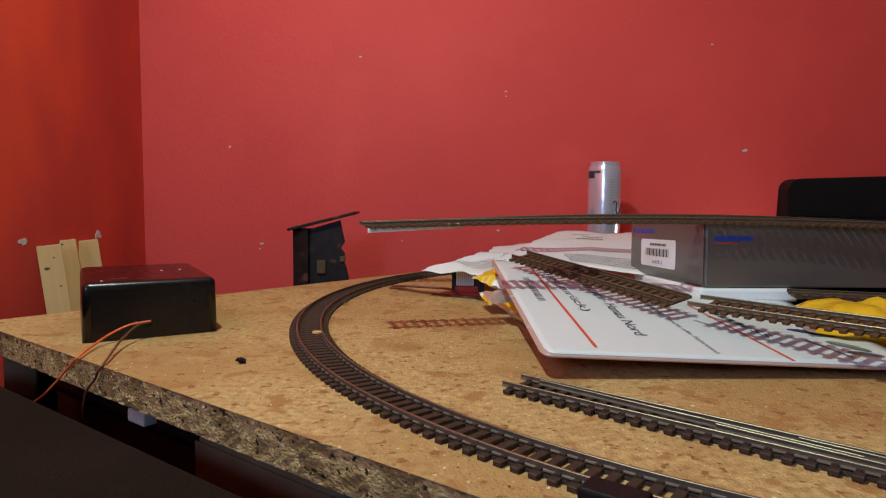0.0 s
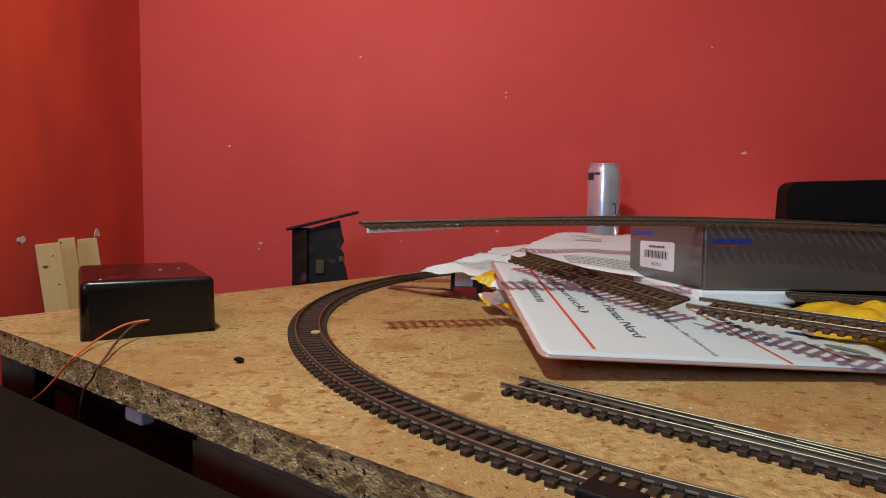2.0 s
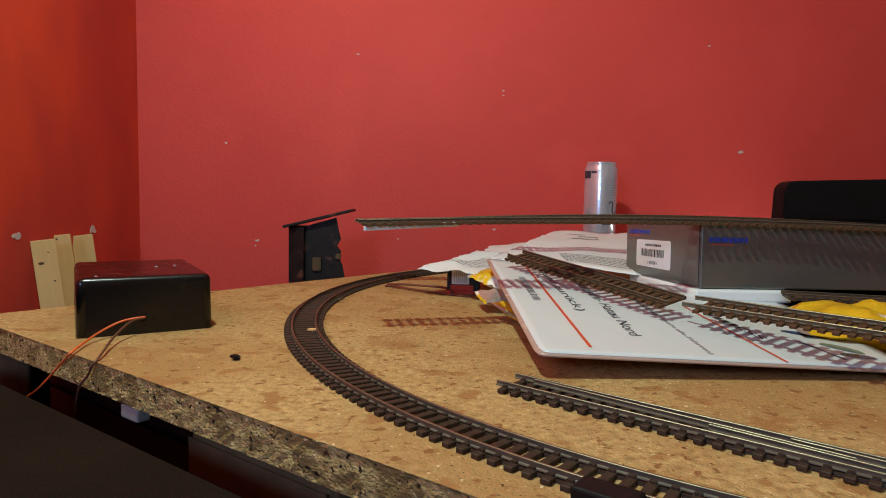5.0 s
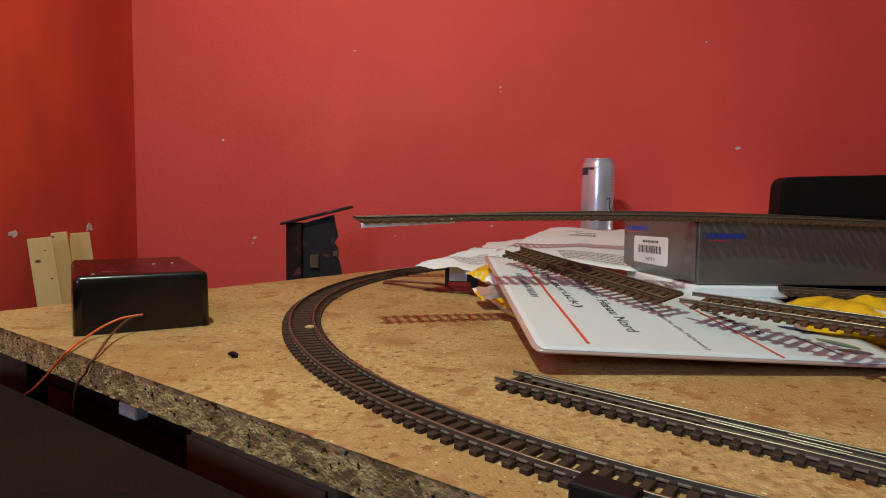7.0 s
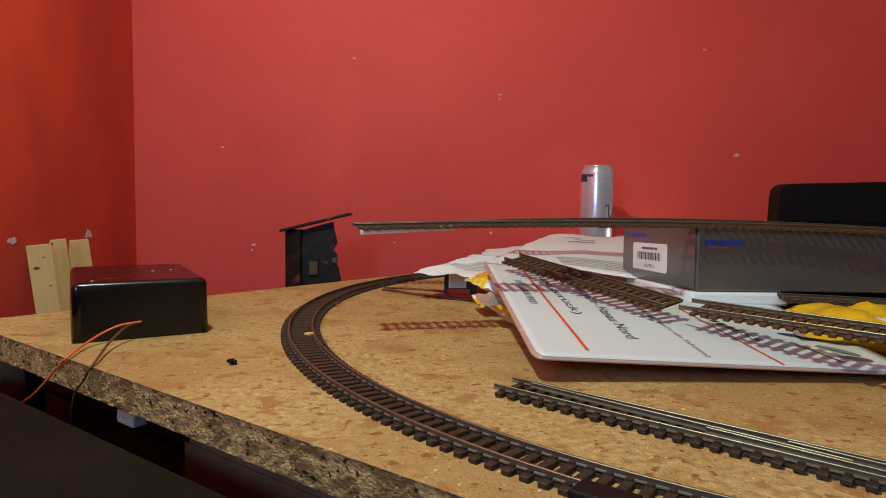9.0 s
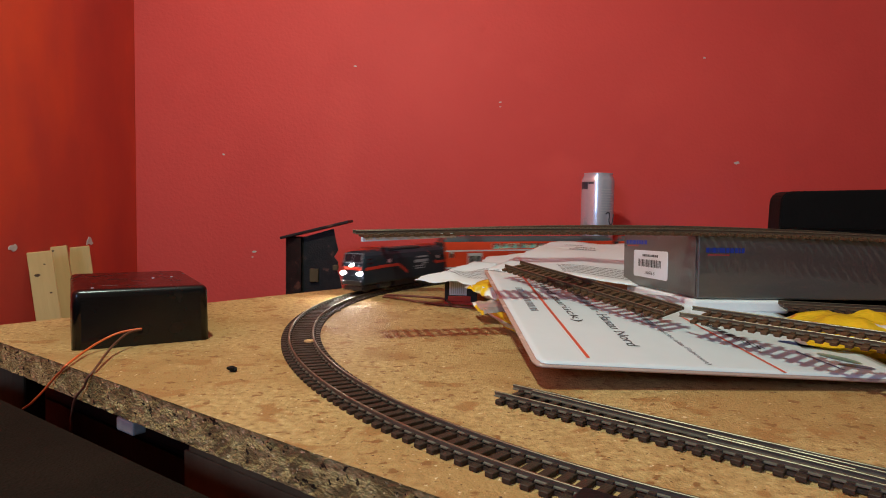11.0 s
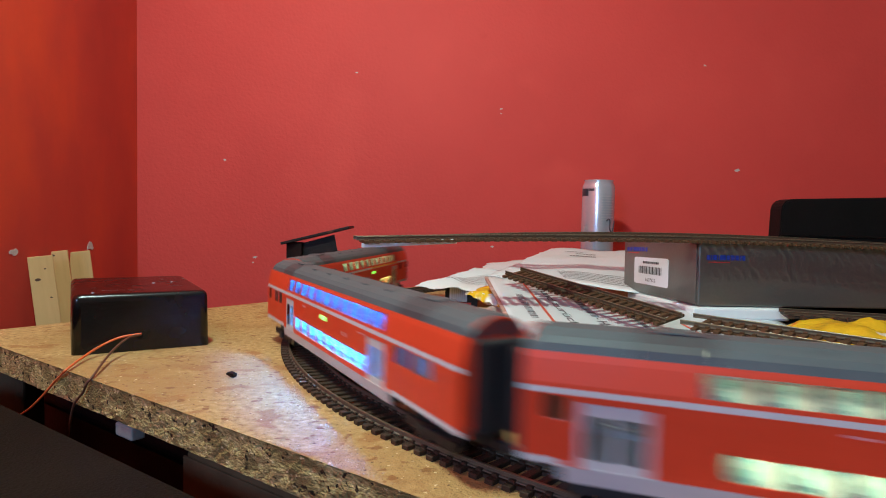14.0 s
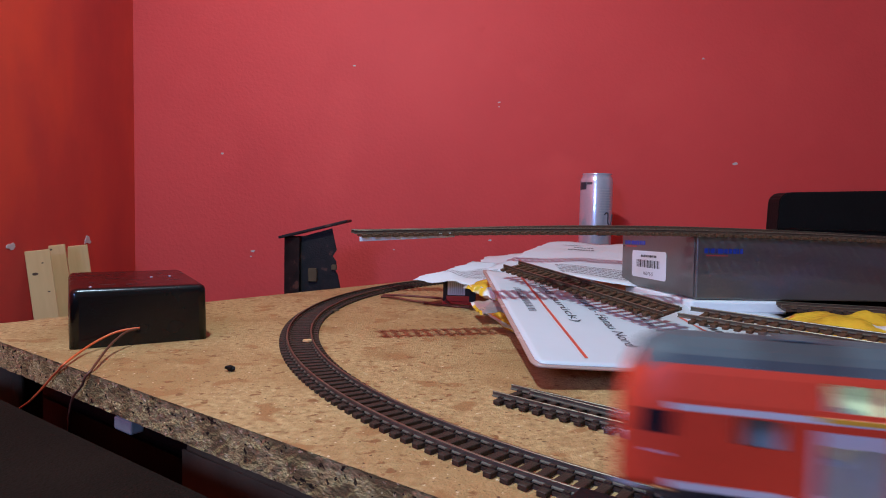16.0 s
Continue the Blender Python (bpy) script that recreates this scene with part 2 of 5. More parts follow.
def drum(r1, r2, h, at=(0, 0, 0), seg=24, turn=None, bevel=0.0):
    bm = bmesh.new()
    bmesh.ops.create_cone(bm, cap_ends=True, segments=seg, radius1=r1, radius2=r2, depth=h)
    if bevel:
        bmesh.ops.bevel(bm, geom=[e for e in bm.edges if abs(e.verts[0].co.z - e.verts[1].co.z) < 1e-6], offset=bevel, segments=2, affect="EDGES")
    if turn is not None:
        bmesh.ops.transform(bm, matrix=turn, verts=bm.verts[:])
    bmesh.ops.translate(bm, vec=at, verts=bm.verts[:])
    return bm


def prism(outline, z0, z1, bevel=0.0):
    """An upright block over a flat outline."""
    bm = bmesh.new()
    f = bm.faces.new([bm.verts.new((x, y, z0)) for x, y in outline])
    r = bmesh.ops.extrude_face_region(bm, geom=[f])
    bmesh.ops.translate(bm, vec=(0, 0, z1 - z0), verts=[v for v in r["geom"] if isinstance(v, bmesh.types.BMVert)])
    if bevel:
        bmesh.ops.bevel(bm, geom=bm.edges[:], offset=bevel, segments=2, affect="EDGES")
    return bm


def sweep(profile, stations, mats=None, idx=None, name="sweep", closed=True, caps=True):
    """A profile of (across, up) carried along stations of (place, across-vector, up-vector)."""
    verts, faces, ids = [], [], []
    n = len(profile)
    for p, a, u in stations:
        verts += [Vector(p) + Vector(a) * x + Vector(u) * z for x, z in profile]
    for i in range(len(stations) - 1):
        for k in range(n if closed else n - 1):
            k2 = (k + 1) % n
            faces.append((i * n + k, i * n + k2, (i + 1) * n + k2, (i + 1) * n + k))
            ids.append(idx[k] if idx else 0)
    if caps and closed:
        faces += [tuple(reversed(range(n))), tuple(range((len(stations) - 1) * n, len(stations) * n))]
        ids += [0, 0]
    return mesh_of(name, verts, faces, mats or (), ids)


def tube(points, r, seg=8, name="tube"):
    """A round cord through the points, smoothed."""
    pts = [Vector(p) for p in points]
    fine = []
    for i in range(len(pts) - 1):
        p0, p1, p2, p3 = pts[max(i - 1, 0)], pts[i], pts[i + 1], pts[min(i + 2, len(pts) - 1)]
        for k in range(6):
            t = k / 6
            fine.append(0.5 * ((2 * p1) + (p2 - p0) * t + (2 * p0 - 5 * p1 + 4 * p2 - p3) * t * t + (3 * p1 - p0 - 3 * p2 + p3) * t ** 3))
    fine.append(pts[-1])
    st = []
    for i, p in enumerate(fine):
        d = (fine[min(i + 1, len(fine) - 1)] - fine[max(i - 1, 0)]).normalized()
        a = d.cross(Vector((0, 0, 1)))
        a = a.normalized() if a.length > 1e-4 else Vector((1, 0, 0))
        st.append((p, a, a.cross(d)))
    ring = [(r * math.cos(2 * math.pi * k / seg), r * math.sin(2 * math.pi * k / seg)) for k in range(seg)]
    me = sweep(ring, st, name=name)
    me.polygons.foreach_set("use_smooth", [True] * len(me.polygons))
    return me


def lettering(text, height, name="lettering", bold=0.0, squeeze=1.0):
    """A flat mesh of words in the built-in font, from the origin along x."""
    cu = bpy.data.curves.new(name, "FONT")
    cu.body, cu.size, cu.offset = text, height / 0.7, bold
    tmp = bpy.data.objects.new(name, cu)
    scene.collection.objects.link(tmp)
    bpy.context.view_layer.update()
    me = bpy.data.meshes.new_from_object(tmp.evaluated_get(bpy.context.evaluated_depsgraph_get()))
    bpy.data.objects.remove(tmp)
    me.transform(Matrix.Diagonal((squeeze, 1, 1, 1)))
    return me


def bars(widths, height, gap, name="print_bars"):
    """Flat bars in a row along x, for print that cannot be read."""
    v, f, x = [], [], 0.0
    for w in widths:
        k = len(v)
        v += [(x, 0, 0), (x + w, 0, 0), (x + w, height, 0), (x, height, 0)]
        f.append((k, k + 1, k + 2, k + 3))
        x += w + gap
    return mesh_of(name, v, f)


# ---- the room ----
def slab(name, lo, hi, material, label, category):
    c = [(a + b) / 2 for a, b in zip(lo, hi)]
    s = [b - a for a, b in zip(lo, hi)]
    ob = part(name, solid(s, c), material)
    return tagged(ob, label, category, kind="structure")


X0, X1, Y0, Y1, ZF, ZC = -0.5645, 2.75, -1.6, 1.165, -0.75, 1.75
wall_north = slab("wall_north", (X0 - 0.1, Y1, ZF), (X1 + 0.1, Y1 + 0.1, ZC), RED_WALL, "crimson painted plaster wall with small chips and scuffs", "wall")
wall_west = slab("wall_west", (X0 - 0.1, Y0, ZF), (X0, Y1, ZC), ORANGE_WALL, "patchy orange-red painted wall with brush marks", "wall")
# unseen east and south walls and ceiling, added to throw lamp light back
slab("wall_east", (X1, Y0, ZF), (X1 + 0.1, Y1, ZC), BOUNCE_WHITE, "unseen off-white wall added to bounce lamp light", "wall")
slab("wall_south", (X0 - 0.1, Y0 - 0.1, ZF), (X1 + 0.1, Y0, ZC), BOUNCE_WHITE, "unseen off-white wall added to bounce lamp light", "wall")
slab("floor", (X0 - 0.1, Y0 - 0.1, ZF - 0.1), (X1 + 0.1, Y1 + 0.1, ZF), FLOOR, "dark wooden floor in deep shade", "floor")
slab("ceiling", (X0 - 0.1, Y0 - 0.1, ZC), (X1 + 0.1, Y1 + 0.1, ZC + 0.1), BOUNCE_WHITE, "unseen off-white ceiling added to bounce lamp light", "ceiling")


def wall_chip(x, z, r, seed, on_west=False, y=0.0):
    """A chip of bare plaster, a thin ragged flake on the wall."""
    rng = random.Random(seed)
    pts = []
    for k in range(11):
        a = 2 * math.pi * k / 11
        q = r * rng.uniform(0.45, 1.1)
        pts.append((q * math.cos(a) * 1.35, q * math.sin(a) * 0.8))
    bm = prism(pts, 0.0, 0.0008)
    m = pose(X0 + 0.0002, y, z, 90, 0, 90) if on_west else pose(x, Y1 - 0.0002, z, 90, 0, 0)
    tagged(part("paint_chip", bm, PLASTER, wall_west if on_west else wall_north, m=m))


for k, (x, z, r) in enumerate([(-0.165, 0.356, 0.0022), (0.099, 0.296, 0.0022), (0.099, 0.288, 0.0014), (0.466, 0.382, 0.0024), (0.534, 0.195, 0.0048), (-0.404, 0.193, 0.0022),
                               (-0.348, 0.016, 0.0034), (-0.351, 0.006, 0.0022), (-0.088, 0.024, 0.0016), (0.089, 0.045, 0.003)]):
    wall_chip(x, z, r, k)
wall_chip(0, 0.0394, 0.010, 31, True, 1.008)
wall_chip(0, 0.0391, 0.007, 33, True, 0.829)

# ---- the chipboard ----
CORNER, ALONG, SIDE = Vector((-0.372, 0.487)), Vector((0.649, 0.761)), Vector((0.8055, -0.5926))
THICK = 0.0185


def board():
    far = CORNER + ALONG * 0.875
    near = CORNER + SIDE * 1.05
    rng = random.Random(5)

    def edge(a, b, step):
        n = max(2, int((b - a).length / step))
        return [a.lerp(b, k / n) for k in range(n)]
    ring = edge(near, CORNER, 0.004) + edge(CORNER, far, 0.012) + [far, Vector((2.4, far.y)), Vector((2.4, near.y))]
    levels = [0.0, -0.0012, -0.004, -0.0075, -0.011, -0.0145, -0.0172, -THICK]
    verts, faces, ids = [], [], []
    c = Vector((0.7, 0.5))
    for li, z in enumerate(levels):
        for p in ring:
            rough = 0.0 if li == 0 else (0.0002 + 0.0008 * noise.noise(Vector((p.x * 330, p.y * 330, z * 420))) + 0.0007 * rng.random())
            d = (c - p).normalized()
            verts.append((p.x + d.x * rough, p.y + d.y * rough, z + (0.0 if li in (0, len(levels) - 1) else rng.uniform(-0.0004, 0.0004))))
    n = len(ring)
    faces.append(tuple(reversed(range(n))))
    ids.append(0)
    for li in range(len(levels) - 1):
        for k in range(n):
            k2 = (k + 1) % n
            faces.append((li * n + k, li * n + k2, (li + 1) * n + k2, (li + 1) * n + k))
            ids.append(1)
    faces.append(tuple(range((len(levels) - 1) * n, len(levels) * n)))
    ids.append(0)
    me = mesh_of("chipboard_top", verts, faces, (CHIP_TOP, CHIP_EDGE), ids)
    bm = bmesh.new()
    bm.from_mesh(me)
    bmesh.ops.recalc_face_normals(bm, faces=bm.faces[:])
    bm.to_mesh(me)
    bm.free()
    ob = thing("layout_table", "sandy orange chipboard tabletop with a rough sawn edge", "table")
    part("tabletop", me, None, ob)
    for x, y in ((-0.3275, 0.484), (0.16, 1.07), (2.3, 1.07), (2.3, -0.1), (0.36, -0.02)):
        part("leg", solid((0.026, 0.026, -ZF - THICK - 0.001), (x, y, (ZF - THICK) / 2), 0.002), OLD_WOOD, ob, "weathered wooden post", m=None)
    return ob


board()

# ---- track ----
CX, CY, R = 0.3214, 0.5641, 0.437
RAIL_H, SLEEP_H, PITCH, GAUGE = 0.0050, 0.0022, 0.0076, 0.0174
QUARTER = R * math.pi / 2


def on_path(s):
    """Place and heading on the loop, s metres past its leftmost point."""
    if s < -QUARTER:
        return Vector((CX - QUARTER - s, CY + R)), Vector((-1, 0))
    if s > QUARTER:
        return Vector((CX + s - QUARTER, CY - R)), Vector((1, 0))
    a = s / R
    return Vector((CX - R * math.cos(a), CY - R * math.sin(a))), Vector((math.sin(a), -math.cos(a)))


def sleeper_mesh():
    bm = solid((0.0040, 0.0288, SLEEP_H), (0, 0, SLEEP_H / 2), 0.0003, 1)
    for s in (-1, 1):
        bm = merge(bm, solid((0.0026, 0.0042, 0.0011), (0, s * GAUGE / 2, SLEEP_H + 0.0004), 0.0))
    bmesh.ops.recalc_face_normals(bm, faces=bm.faces[:])
    me = bpy.data.meshes.new("sleeper")
    bm.to_mesh(me)
    bm.free()
    me.materials.append(SLEEPER)
    return me


SLEEPER_MESH = sleeper_mesh()
RAIL_PROFILE = [(-0.0011, 0.0), (0.0011, 0.0), (0.0010, 0.0005), (0.00035, 0.0008), (0.00035, 0.0020), (0.0006, 0.0022), (0.0006, 0.0026),
                (0.0004, 0.0028), (-0.0004, 0.0028), (-0.0006, 0.0026), (-0.0006, 0.0022), (-0.00035, 0.0020), (-0.00035, 0.0008), (-0.0010, 0.0005)]
RAIL_IDX = [1, 1, 1, 1, 1, 1, 0, 0, 0, 1, 1, 1, 1, 1]


BROWN_MESH = SLEEPER_MESH.copy()
BROWN_MESH.materials[0] = BROWN_SLEEPER


def lay_track(name, label, stations, side=RAIL_SIDE, overhang=0.0, extra=(), brown=False):
    """stations: places and headings at every sleeper; rails along them, overhang metres past both ends; extra: inner rails, by offsets at both ends and the stretch that they take."""
    ob = thing(name, label, "model track")
    st = list(stations)
    ends = [(st[0][0] - st[0][1] * overhang, st[0][1])] + st + [(st[-1][0] + st[-1][1] * overhang, st[-1][1])]
    for from_off, to_off, first, last in [(-GAUGE / 2, -GAUGE / 2, 0.0, 1.0), (GAUGE / 2, GAUGE / 2, 0.0, 1.0), *extra]:
        line = []
        for i, (p, d) in enumerate((e[0], e[1]) for e in ends):
            k = i / (len(ends) - 1)
            if first <= k <= last:
                u = st[min(max(i - 1, 0), len(st) - 1)][2]
                a = d.cross(u).normalized()
                line.append((p + a * (from_off + (to_off - from_off) * k) + u * SLEEP_H, a, u))
        part("rail", sweep(RAIL_PROFILE, line, (RAIL_TOP, side), RAIL_IDX, "rail"), None, ob)
    for off in (-GAUGE / 2, GAUGE / 2):
        line = [(p + d.cross(u).normalized() * off + u * 0.0001, d.cross(u).normalized(), u) for p, d, u in st]
        part("tie_strip", sweep([(-0.0017, 0.0), (0.0017, 0.0), (0.0015, 0.0014), (-0.0015, 0.0014)], line, name="tie_strip"), BROWN_SLEEPER if brown else SLEEPER, ob)
    near, rest = st[:300], st[300:]
    for p, d, u in near:
        a = u.cross(d).normalized()
        m = Matrix((d, a, u)).transposed().to_4x4()
        m.translation = p
        part("sleeper", BROWN_MESH if brown else SLEEPER_MESH, None, ob, m=m)
    if rest:
        bm = bmesh.new()
        for p, d, u in rest:
            a = u.cross(d).normalized()
            m = Matrix((d, a, u)).transposed().to_4x4()
            m.translation = p
            me = SLEEPER_MESH.copy()
            me.transform(m)
            bm.from_mesh(me)
            bpy.data.meshes.remove(me)
        part("sleepers", bm, SLEEPER, ob, kind="stuff")
    return ob


UP = Vector((0, 0, 1))


def loop_track():
    ss = [k * PITCH for k in range(-92, 116)]
    st = [(on_path(s)[0].to_3d(), on_path(s)[1].to_3d(), UP) for s in ss]
    lay_track("curved_track", "brown curved model railway track lying on the chipboard", st, RAIL_GREY)
    st = [(on_path(k * PITCH)[0].to_3d(), on_path(k * PITCH)[1].to_3d(), UP) for k in range(-330, -92)]
    lay_track("straight_track", "brown straight model railway track along the wall", st)
    st = [(on_path(k * PITCH)[0].to_3d(), on_path(k * PITCH)[1].to_3d(), UP) for k in range(116, 350)]
    lay_track("straight_track", "brown straight model railway track along the board", st)


def straight(p0, p1, up=None):
    p0, p1 = Vector(p0), Vector(p1)
    d = (p1 - p0).normalized()
    u = (up or UP) - d * (up or UP).dot(d)
    u.normalize()
    n = int((p1 - p0).length / PITCH)
    return [(p0 + d * (k + 0.5) * PITCH, d, u) for k in range(n)]


loop_track()
# the points lying loose inside the curve, and two loose lengths propped on the sign
lay_track("track_points", "dark model railway points with worn shiny rails", straight((0.0358, 0.3310, 0.0004), (0.2355, 0.1640, 0.0004)), RAIL_GREY, 0.006,
          ((-0.0068, 0.0035, 0.03, 0.62), (-0.0040, 0.0062, 0.40, 1.0), (-0.0100, -0.0020, 0.50, 1.0)))
part_a = lay_track("loose_track", "loose brown track length propped on the white sign", straight((0.0645, 0.5780, 0.0475), (0.1600, 0.4300, 0.0295), Vector((-0.10, -0.16, 1))), RAIL_SIDE, 0.004, brown=True)
part_b = lay_track("loose_track", "loose brown track length with bright rails over a yellow wrapper", straight((0.1745, 0.4280, 0.0290), (0.2780, 0.3060, 0.0290), Vector((-0.12, -0.12, 1))), RAIL_GREY, 0.012, brown=True)


def arc(a, b, r, height, tilt=(0.0, 0.0)):
    """Stations on a curve from a to b that bows away from the camera; height(x) is that of the sleepers' underside."""
    a, b = Vector(a), Vector(b)
    half, c = (b - a).length / 2, (a + b) / 2
    across = Vector((-(b - a).y, (b - a).x)).normalized()
    hub = c - across * math.sqrt(r * r - half * half)
    a0, a1 = math.atan2(*(a - hub).yx), math.atan2(*(b - hub).yx)
    u = Vector((tilt[0], tilt[1], 1)).normalized()
    st = []
    for k in range(int(r * (a0 - a1) / PITCH)):
        g = a0 - (k + 0.5) * PITCH / r
        x, y = hub.x + r * math.cos(g), hub.y + r * math.sin(g)
        d = Vector((math.sin(g), -math.cos(g), 0))
        st.append((Vector((x, y, height(x))), (d - u * d.dot(u)).normalized(), u))
    return st


# one length along the front edge of the grey box, its end in the air; one farther back, over the papers
lay_track("raised_curved_track", "brown curved track laid over a box, one end in the air",
          arc((-0.0625, 0.4665), (0.50, 0.499), 1.40, lambda x: 0.0822 - 0.075 * (x - 0.175) ** 2), RAIL_SIDE, 0.007, brown=True)
lay_track("raised_curved_track", "brown curved track raised behind the box and over the papers",
          arc((-0.076, 0.722), (0.60, 0.700), 2.2, lambda x: 0.0805 - 0.105 * (x - 0.27) ** 2), RAIL_SIDE, 0.004, brown=True)


# ---- things on the board ----
def power_box():
    """A black box with sloped sides and rounded edges; two wires leave its front."""
    p0, p1 = Vector((-0.2467, 0.4197)), Vector((-0.1731, 0.4636))
    d = (p1 - p0).normalized()
    yaw = math.degrees(math.atan2(d.y, d.x))
    w, dep, h = 0.0857, 0.122, 0.0408
    bm = bmesh.new()
    bmesh.ops.create_cube(bm, size=1.0)
    bmesh.ops.scale(bm, vec=(w, dep, h), verts=bm.verts[:])
    for v in bm.verts:
        if v.co.z > 0:
            v.co.x *= 0.985
            v.co.y *= 0.985
        v.co.x *= 1.03
    bmesh.ops.bevel(bm, geom=[e for e in bm.edges if max(v.co.z for v in e.verts) > 0], offset=0.0055, segments=5, affect="EDGES", profile=0.6)
    bmesh.ops.translate(bm, vec=(w / 2, dep / 2, h / 2), verts=bm.verts[:])
    ob = thing("power_box", "glossy black plastic transformer box with rounded edges on the chipboard", "power box", pose(p0.x, p0.y, 0.0, 0, 0, yaw))
    cover = part("cover", bm, BLACK, ob)
    for f in cover.data.polygons:
        f.use_smooth = f.area < 0.0004
    part("base_plate", solid((w * 0.985, dep * 0.97, 0.0024), (w / 2, dep / 2, 0.0012), 0.0004), BLACK_MATT, ob)
    part("lettering", bars((0.002, 0.0015, 0.002, 0.0022), 0.0011, 0.0008), PRINT, ob, m=pose(0.018, 0.020, h + 0.0002))
    part("lettering", bars((0.003, 0.0045, 0.0035, 0.005), 0.0007, 0.0009), INK, ob, m=pose(0.030, 0.020, h + 0.0002))
    for x, y in ((0.012, 0.010), (0.056, 0.062), (0.070, 0.066)):
        part("screw", drum(0.0012, 0.0010, 0.0006, (x, y, h + 0.0001), 12), ALU, ob, "tiny bright screw")
    part("socket", drum(0.0022, 0.0020, 0.002, (0.0405, 0.0, 0.0105), 12, pose(0, 0, 0, 90, 0, 0)), BLACK_MATT, ob)


power_box()


def wire(name, label, material, pts):
    tagged(part(name, tube(pts, 0.00075, 8, name), material), label, "wire")


wire("wire", "orange insulated wire hanging over the board edge", ORANGE_WIRE, [(-0.2106, 0.4405, 0.0120), (-0.2215, 0.4318, 0.0108), (-0.2292, 0.4215, 0.0068), (-0.2312, 0.4060, 0.0034), (-0.2258, 0.3775, 0.0018),
      (-0.2335, 0.3830, -0.0045), (-0.2398, 0.3880, -0.0091), (-0.2496, 0.3920, -0.0188), (-0.2613, 0.3980, -0.0288), (-0.285, 0.420, -0.045), (-0.300, 0.440, -0.075)])
wire("wire", "thin brown insulated wire hanging over the board edge", BROWN_WIRE, [(-0.2110, 0.4405, 0.0112), (-0.2150, 0.4290, 0.0108), (-0.2134, 0.4040, 0.0062), (-0.2030, 0.3665, 0.0022), (-0.2045, 0.3610, -0.0020), (-0.2082, 0.3640, -0.0078),
      (-0.2160, 0.3680, -0.0165), (-0.2225, 0.3750, -0.0298), (-0.2310, 0.3890, -0.0410), (-0.245, 0.410, -0.070)])


def crumb():
    bm = bmesh.new()
    bmesh.ops.create_icosphere(bm, subdivisions=2, radius=0.0034)
    for v in bm.verts:
        v.co *= 0.75 + 0.5 * noise.noise(v.co * 400 + Vector((3, 1, 2)))
        v.co.z = max(v.co.z * 0.8, -0.0018)
    bmesh.ops.translate(bm, vec=(-0.1248, 0.374, 0.0018), verts=bm.verts[:])
    tagged(part("plastic_crumb", bm, BLACK_MATT), "small black broken plastic bit on the chipboard", "debris")
    bm = prism([(-0.004, -0.002), (0.001, -0.003), (0.004, 0.0), (0.002, 0.003), (-0.003, 0.002)], 0.0, 0.0016, 0.0003)
    tagged(part("wood_chip", bm, PINE, m=pose(-0.0945, 0.4515, 0.0022, 0, 0, -10)), "pale wood chip lying between the rails", "debris")
    bm = prism([(-0.0035, -0.0016), (0.003, -0.002), (0.004, 0.001), (-0.002, 0.0022)], 0.0, 0.0014, 0.0003)
    tagged(part("wood_chip", bm, OLD_WOOD, m=pose(-0.0985, 0.590, 0.0022, 0, 0, 20)), "grey splinter lying between the rails", "debris")


crumb()
ob = thing("feed_clip", "black track feed clip pushed against the rail", "clip", pose(0.0535, 0.1960, 0, 0, 0, -36))
part("housing", solid((0.021, 0.012, 0.0078), (0, 0, 0.0039), 0.001), BLACK_MATT, ob)
part("tongue", solid((0.012, 0.008, 0.002), (0, 0.008, 0.001), 0.0003), BLACK_MATT, ob)


